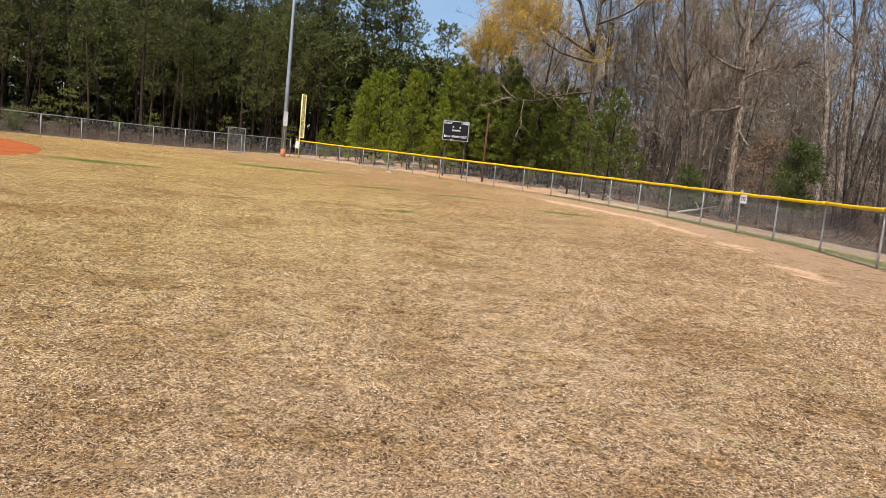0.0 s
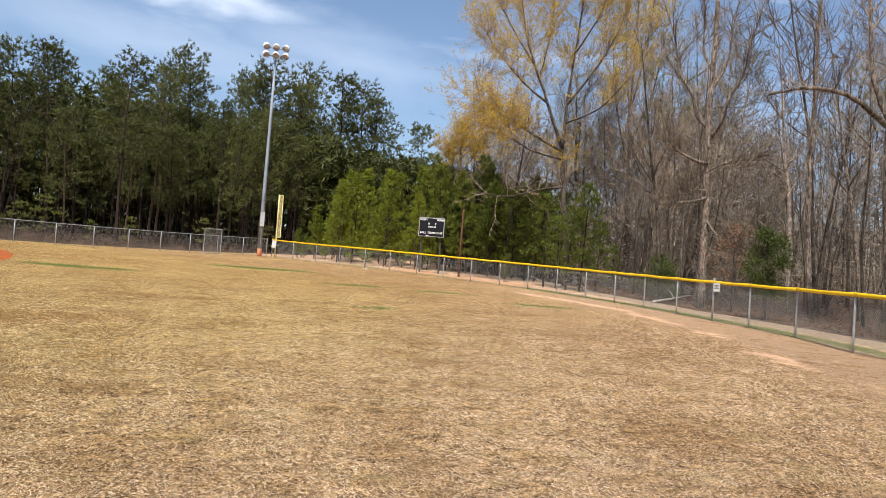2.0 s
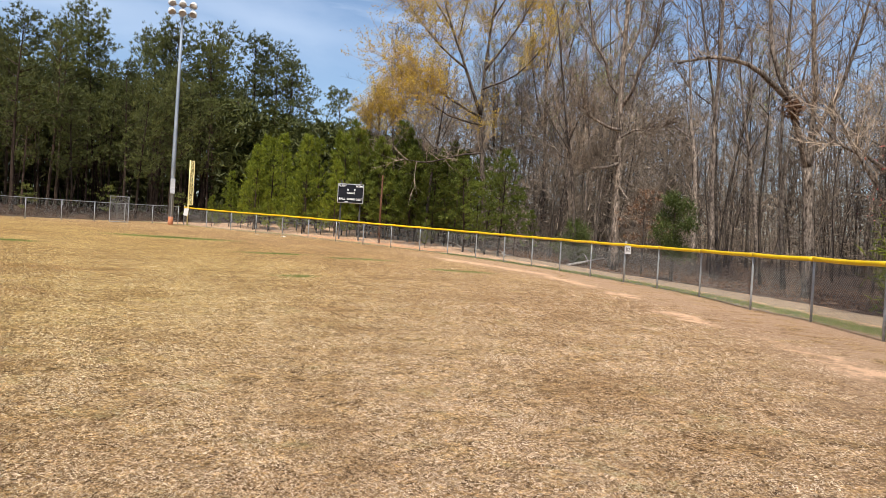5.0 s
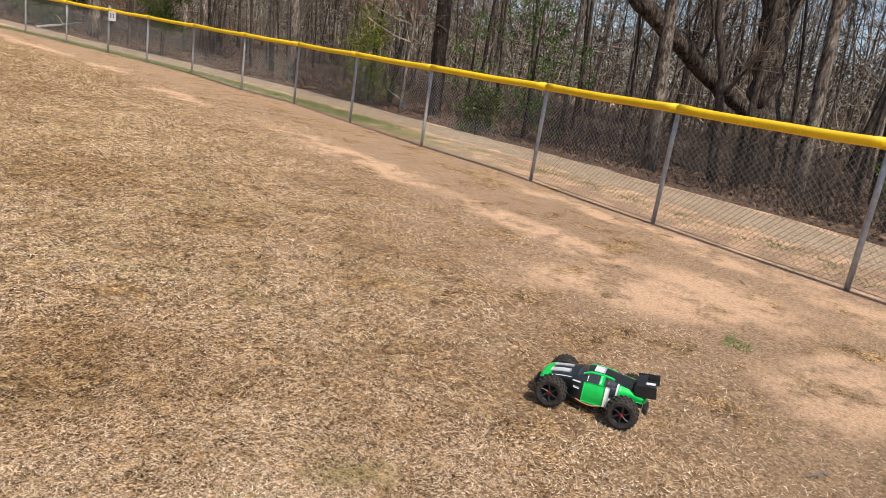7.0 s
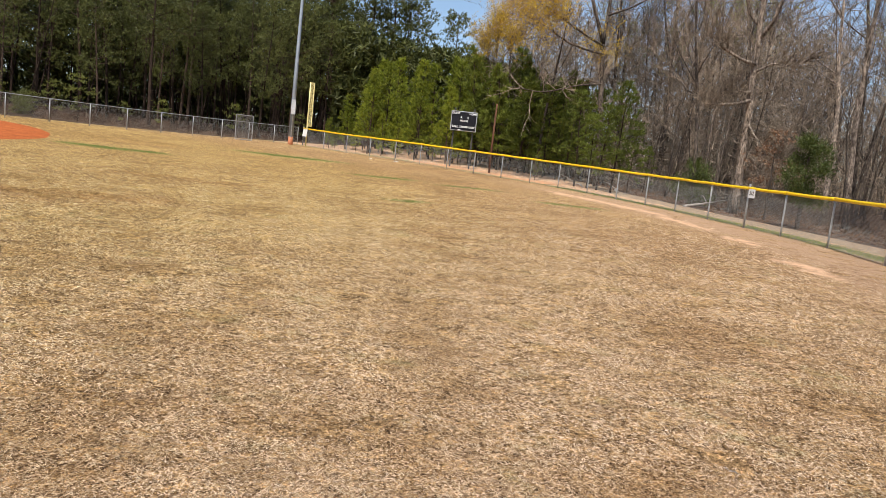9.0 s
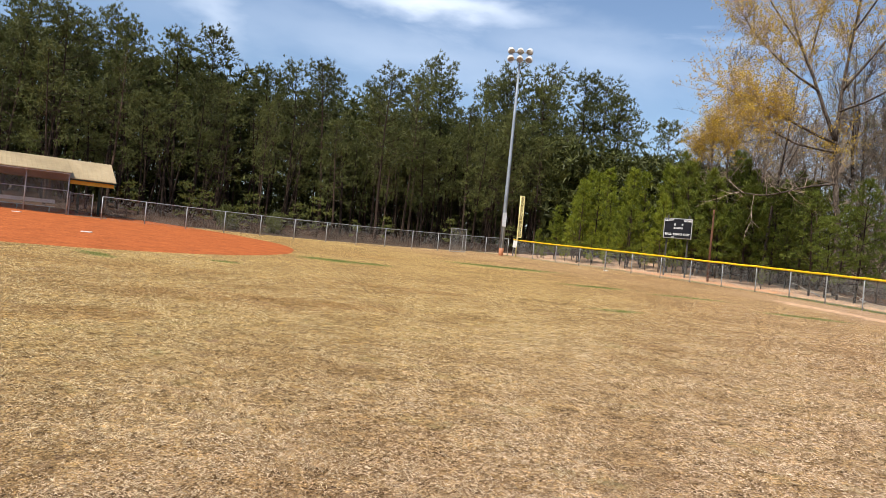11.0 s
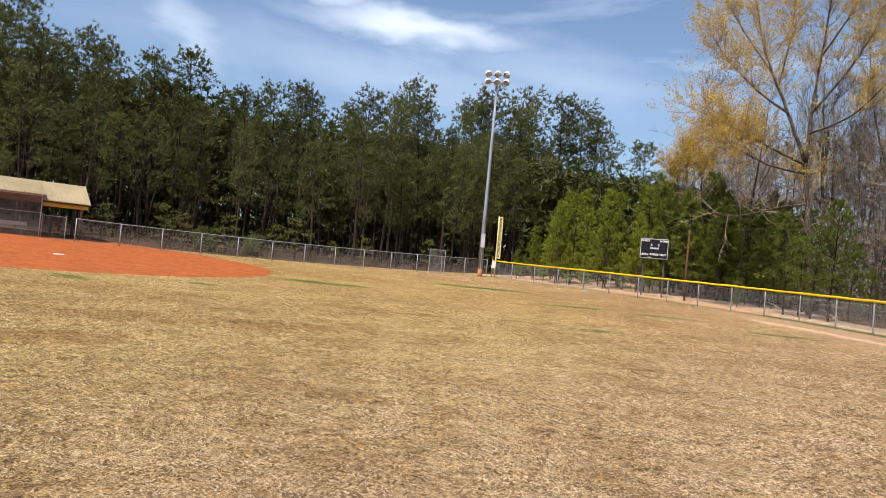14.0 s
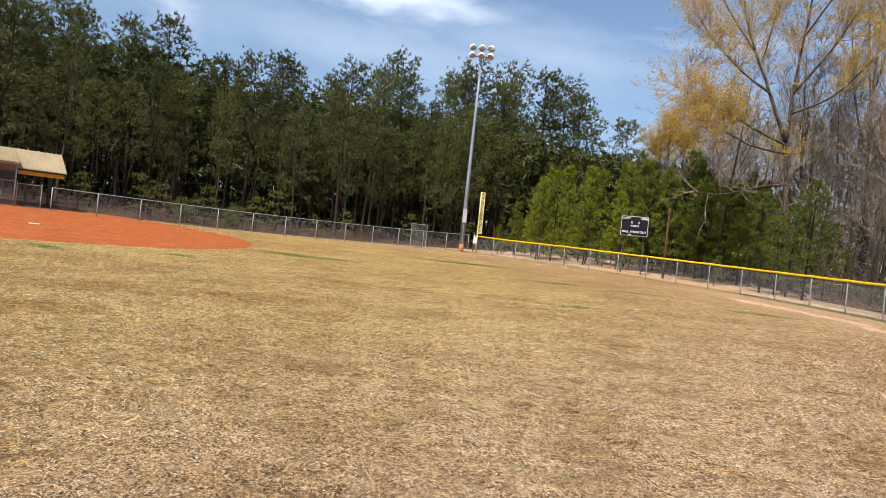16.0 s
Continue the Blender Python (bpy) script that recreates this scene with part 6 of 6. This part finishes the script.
def fine_grid(g, k=4):
    """The grid with k times the points both ways, smoothed."""
    for axis in (0, 1):
        n = g.shape[axis]
        s = np.linspace(0, n - 1, (n - 1) * k + 1)
        i = np.clip(s.astype(int), 0, n - 2)
        f = s - i
        p0, p1 = np.take(g, np.maximum(i - 1, 0), axis), np.take(g, i, axis)
        p2, p3 = np.take(g, i + 1, axis), np.take(g, np.minimum(i + 2, n - 1), axis)
        shape = [1, 1, 1]
        shape[axis] = -1
        f = f.reshape(shape)
        g = p1 + f * (p2 - p0) * 0.5 + f ** 2 * (p0 - 2.5 * p1 + 2 * p2 - 0.5 * p3) + f ** 3 * (-0.5 * p0 + 1.5 * p1 - 1.5 * p2 + 0.5 * p3)
    return g


FINE = fine_grid(GRID)
du, dv = np.gradient(FINE, axis=0), np.gradient(FINE, axis=1)
NRM = unit(np.cross(dv, du))
if NRM[28, 24, 2] < 0:
    NRM = -NRM


def patch(u0, u1, v0, v1, lift, thick=0.0025):
    """A piece of the shell: stations u0..u1, rows v0..v1 of the fine grid, lifted off it."""
    a, n = FINE[u0:u1 + 1, v0:v1 + 1], NRM[u0:u1 + 1, v0:v1 + 1]
    outer, inner = a + n * lift, a + n * (lift - thick)
    nu, nv = outer.shape[:2]
    i, j = np.meshgrid(np.arange(nv - 1), np.arange(nu - 1))
    q = (j * nv + i).ravel()
    f = np.stack([q, q + 1, q + nv + 1, q + nv], -1)
    b = Build().add(np.concatenate([outer.reshape(-1, 3), inner.reshape(-1, 3)]), np.concatenate([f, f[:, ::-1] + nu * nv]))
    rim_ids = np.r_[np.arange(nv), np.arange(1, nu) * nv + nv - 1, (nu - 1) * nv + np.arange(nv - 2, -1, -1), np.arange(nu - 2, 0, -1) * nv]
    nxt = np.roll(rim_ids, -1)
    b.f.append(np.stack([rim_ids, nxt, nxt + nu * nv, rim_ids + nu * nv], -1))
    return b


def lathe(profile, sides):
    """Rings round the y axis from (radius, y) pairs."""
    th = np.linspace(0, 2 * np.pi, sides, endpoint=False)
    v = np.array([[(r * math.sin(t), y, r * math.cos(t)) for t in th] for r, y in profile])
    i, j = np.meshgrid(np.arange(sides), np.arange(len(profile) - 1))
    i, j = i.ravel(), j.ravel()
    return Build().add(v.reshape(-1, 3), np.stack([j * sides + i, (j + 1) * sides + i, (j + 1) * sides + (i + 1) % sides, j * sides + (i + 1) % sides], -1))


def build_wheel(root, x, y, side):
    wheel = new("wheel")
    wheel.parent = root
    wheel.matrix_local = pose(x, y, 0.083, 0, 17 * x * 40, 0 if side > 0 else 180)
    tyre = lathe([(0.050, -0.038), (0.064, -0.042), (0.074, -0.038), (0.0775, -0.028), (0.0785, 0.0), (0.0775, 0.028), (0.074, 0.038), (0.064, 0.042), (0.050, 0.038)], 28)
    t_ob = put("tyre", tyre, "rubber", wheel, "chunky black rubber tyre", True)
    lug = rounded_box(0.012, 0.016, 0.007, 0.0015)
    lug_me = bpy.data.meshes.new("lug")
    lug.to_mesh(lug_me)
    lug.free()
    for row, yy in enumerate((-0.031, -0.0105, 0.0105, 0.031)):
        for i in range(20):
            a = 2 * math.pi * (i + 0.5 * (row % 2)) / 20
            rr = 0.0795 if abs(yy) < 0.02 else 0.0775
            put("tread_block", lug_me, "rubber", t_ob, m=pose(0, 0, 0, 0, math.degrees(a), 0) @ pose(0, yy, rr, (-18 if yy > 0.02 else 18 if yy < -0.02 else 0), 0, 25 if row % 2 else -25))
    rim_b = lathe([(0.051, 0.036), (0.047, 0.039), (0.044, 0.034), (0.042, 0.010), (0.004, 0.008)], 24)
    r_ob = put("rim", rim_b, "plastic", wheel, "black spoked rim", True)
    for i in range(6):
        a = 2 * math.pi * i / 6
        b = Build().tube([(0.010 * math.sin(a), 0.030, 0.010 * math.cos(a)), (0.028 * math.sin(a), 0.034, 0.028 * math.cos(a)), (0.046 * math.sin(a + 0.12), 0.036, 0.046 * math.cos(a + 0.12))], [0.006, 0.0045, 0.005], 5)
        put("spoke", b, "plastic", r_ob)
    put("wheel_nut", lathe([(0.0095, 0.026), (0.0095, 0.040), (0.006, 0.042), (0.001, 0.042)], 6), "red_anod", wheel, "red anodised wheel nut")


def rod(p, q, r, sides=6):
    p, q = np.array(p, float), np.array(q, float)
    return Build().tube([p, (p + q) / 2, q], r, sides)


def build_truck():
    head = 96.0
    g = on_ground(3.475, 0.727, 0.004)
    root = thing("model_truck", "black and neon green radio-controlled stadium truck on the dry turf", "toy truck", m=Matrix.Translation(g) @ pose(0, 0, 0, 0, 0, head))
    for x in (0.186, -0.186):
        for y in (0.166, -0.166):
            build_wheel(root, x, y, 1 if y > 0 else -1)
    put("body_shell", patch(0, 52, 0, 48, 0.0), "shell", root, "glossy black body shell", True)
    # neon panels: bonnet, doors, roof edges, rear quarters
    put("bonnet_panel", patch(1, 9, 9, 39, 0.002), "neon", root, "neon green nose panel", True)
    put("bonnet_stripe", patch(8, 16, 18, 22, 0.0025), "silver", root, "silver decal", True)
    put("bonnet_stripe", patch(8, 16, 26, 30, 0.0025), "silver", root, "silver decal", True)
    for near in (True, False):
        v = (lambda a, c: (a, c)) if near else (lambda a, c: (48 - c, 48 - a))
        put("door_panel", patch(26, 35, *v(0, 9), 0.002), "neon", root, "neon green door panel", True)
        put("door_stripe", patch(35, 37, *v(0, 9), 0.0025), "white", root, "white stripe", True)
        put("side_window", patch(27, 34, *v(9, 15), 0.0022), "smoked", root, "smoked side window", True)
        put("rear_window", patch(35, 40, *v(10, 15), 0.0022), "smoked", root, "smoked side window", True)
        put("window_pillar", patch(32, 34, *v(9, 16), 0.003), "neon", root, "neon green pillar", True)
        put("roof_edge", patch(24, 38, *v(16, 18), 0.0025), "neon", root, "neon green roof edge", True)
        put("quarter_panel", patch(41, 52, *v(4, 14), 0.002), "neon", root, "neon green rear quarter panel", True)
        put("quarter_stripe", patch(40, 41, *v(4, 15), 0.0025), "silver", root, "silver decal", True)
        put("side_lettering", patch(37, 44, *v(2, 5), 0.003, 0.001), "white", root, "white decal bar", True)
        put("side_decal", patch(20, 24, *v(5, 6), 0.0025, 0.001), "white", root, "white decal bar", True)
        put("side_decal", patch(19, 24, *v(8, 9), 0.0025, 0.001), "white", root, "white decal bar", True)
        put("nose_decal", patch(8, 18, *v(10, 11), 0.0025, 0.001), "white", root, "white decal bar", True)
    put("windscreen", patch(21, 26, 14, 34, 0.002), "smoked", root, "smoked windscreen", True)
    put("roof_decal", patch(29, 33, 19, 29, 0.002, 0.001), "silver", root, "grey roof decal", True)
    put("chassis", rounded_box(0.40, 0.115, 0.012, 0.004), "plastic", root, m=pose(0, 0, 0.052))
    put("battery_tray", rounded_box(0.19, 0.10, 0.05, 0.008), "plastic", root, m=pose(-0.01, 0, 0.08))
    put("side_wire", Build().tube([(0.06, 0.12, 0.062), (0.02, 0.132, 0.055), (-0.03, 0.134, 0.054), (-0.07, 0.122, 0.062)], 0.0035, 5), "orange", root, "orange wire")
    put("front_bumper", rounded_box(0.035, 0.12, 0.02, 0.007), "plastic", root, m=pose(0.29, 0, 0.066, 0, -18, 0))
    put("skid_plate", rounded_box(0.08, 0.07, 0.008, 0.003), "plastic", root, m=pose(0.245, 0, 0.054, 0, -14, 0))
    put("rear_bumper", rounded_box(0.025, 0.13, 0.03, 0.007), "plastic", root, m=pose(-0.285, 0, 0.075, 0, 14, 0))
    for x in (0.186, -0.186):
        put("gearbox", rounded_box(0.07, 0.06, 0.06, 0.008), "plastic", root, m=pose(x, 0, 0.085))
        put("shock_tower", rounded_box(0.008, 0.13, 0.05, 0.003), "plastic", root, m=pose(x * 0.86, 0, 0.13))
        for s in (1, -1):
            put("lower_arm", Build().tube([(x + 0.02, s * 0.03, 0.06), (x, s * 0.08, 0.064), (x, s * 0.13, 0.07)], [0.011, 0.010, 0.008], 6), "plastic", root)
            put("upper_link", rod((x - 0.005, s * 0.035, 0.105), (x - 0.005, s * 0.125, 0.098), 0.004), "plastic", root)
            put("axle", rod((x, s * 0.03, 0.084), (x, s * 0.17, 0.083), 0.005), "galv", root)
            put("damper", Build().tube([(x * 0.9, s * 0.06, 0.148), (x * 0.95, s * 0.085, 0.11), (x, s * 0.11, 0.072)], [0.009, 0.009, 0.004], 8), "plastic", root, "coil-over damper", True)
    wing = new("wing")
    wing.parent = root
    wing.matrix_local = pose(-0.278, 0, 0.190, 0, 8, 0)
    put("wing_plane", rounded_box(0.075, 0.19, 0.005, 0.002), "shell", wing)
    put("wing_plane", rounded_box(0.05, 0.19, 0.005, 0.002), "shell", wing, m=pose(0.035, 0, 0.028, 0, 10, 0))
    put("wing_stripe", rounded_box(0.06, 0.03, 0.003, 0.001), "white", wing, "white decal bar", m=pose(0, 0.035, 0.0045))
    put("wing_stripe", rounded_box(0.06, 0.03, 0.003, 0.001), "white", wing, "white decal bar", m=pose(0, -0.035, 0.0045))
    for s in (1, -1):
        put("end_plate", rounded_box(0.11, 0.004, 0.06, 0.0015), "shell", wing, m=pose(0.008, s * 0.096, 0.006))
        put("wing_mount", rod((0.04, s * 0.03, -0.07), (0.0, s * 0.03, -0.002), 0.005), "plastic", wing)
    put("tail_panel", rounded_box(0.012, 0.17, 0.03, 0.004), "neon", root, "neon green tail panel", m=pose(-0.276, 0, 0.142, 0, 12, 0))
    return root


build_truck()
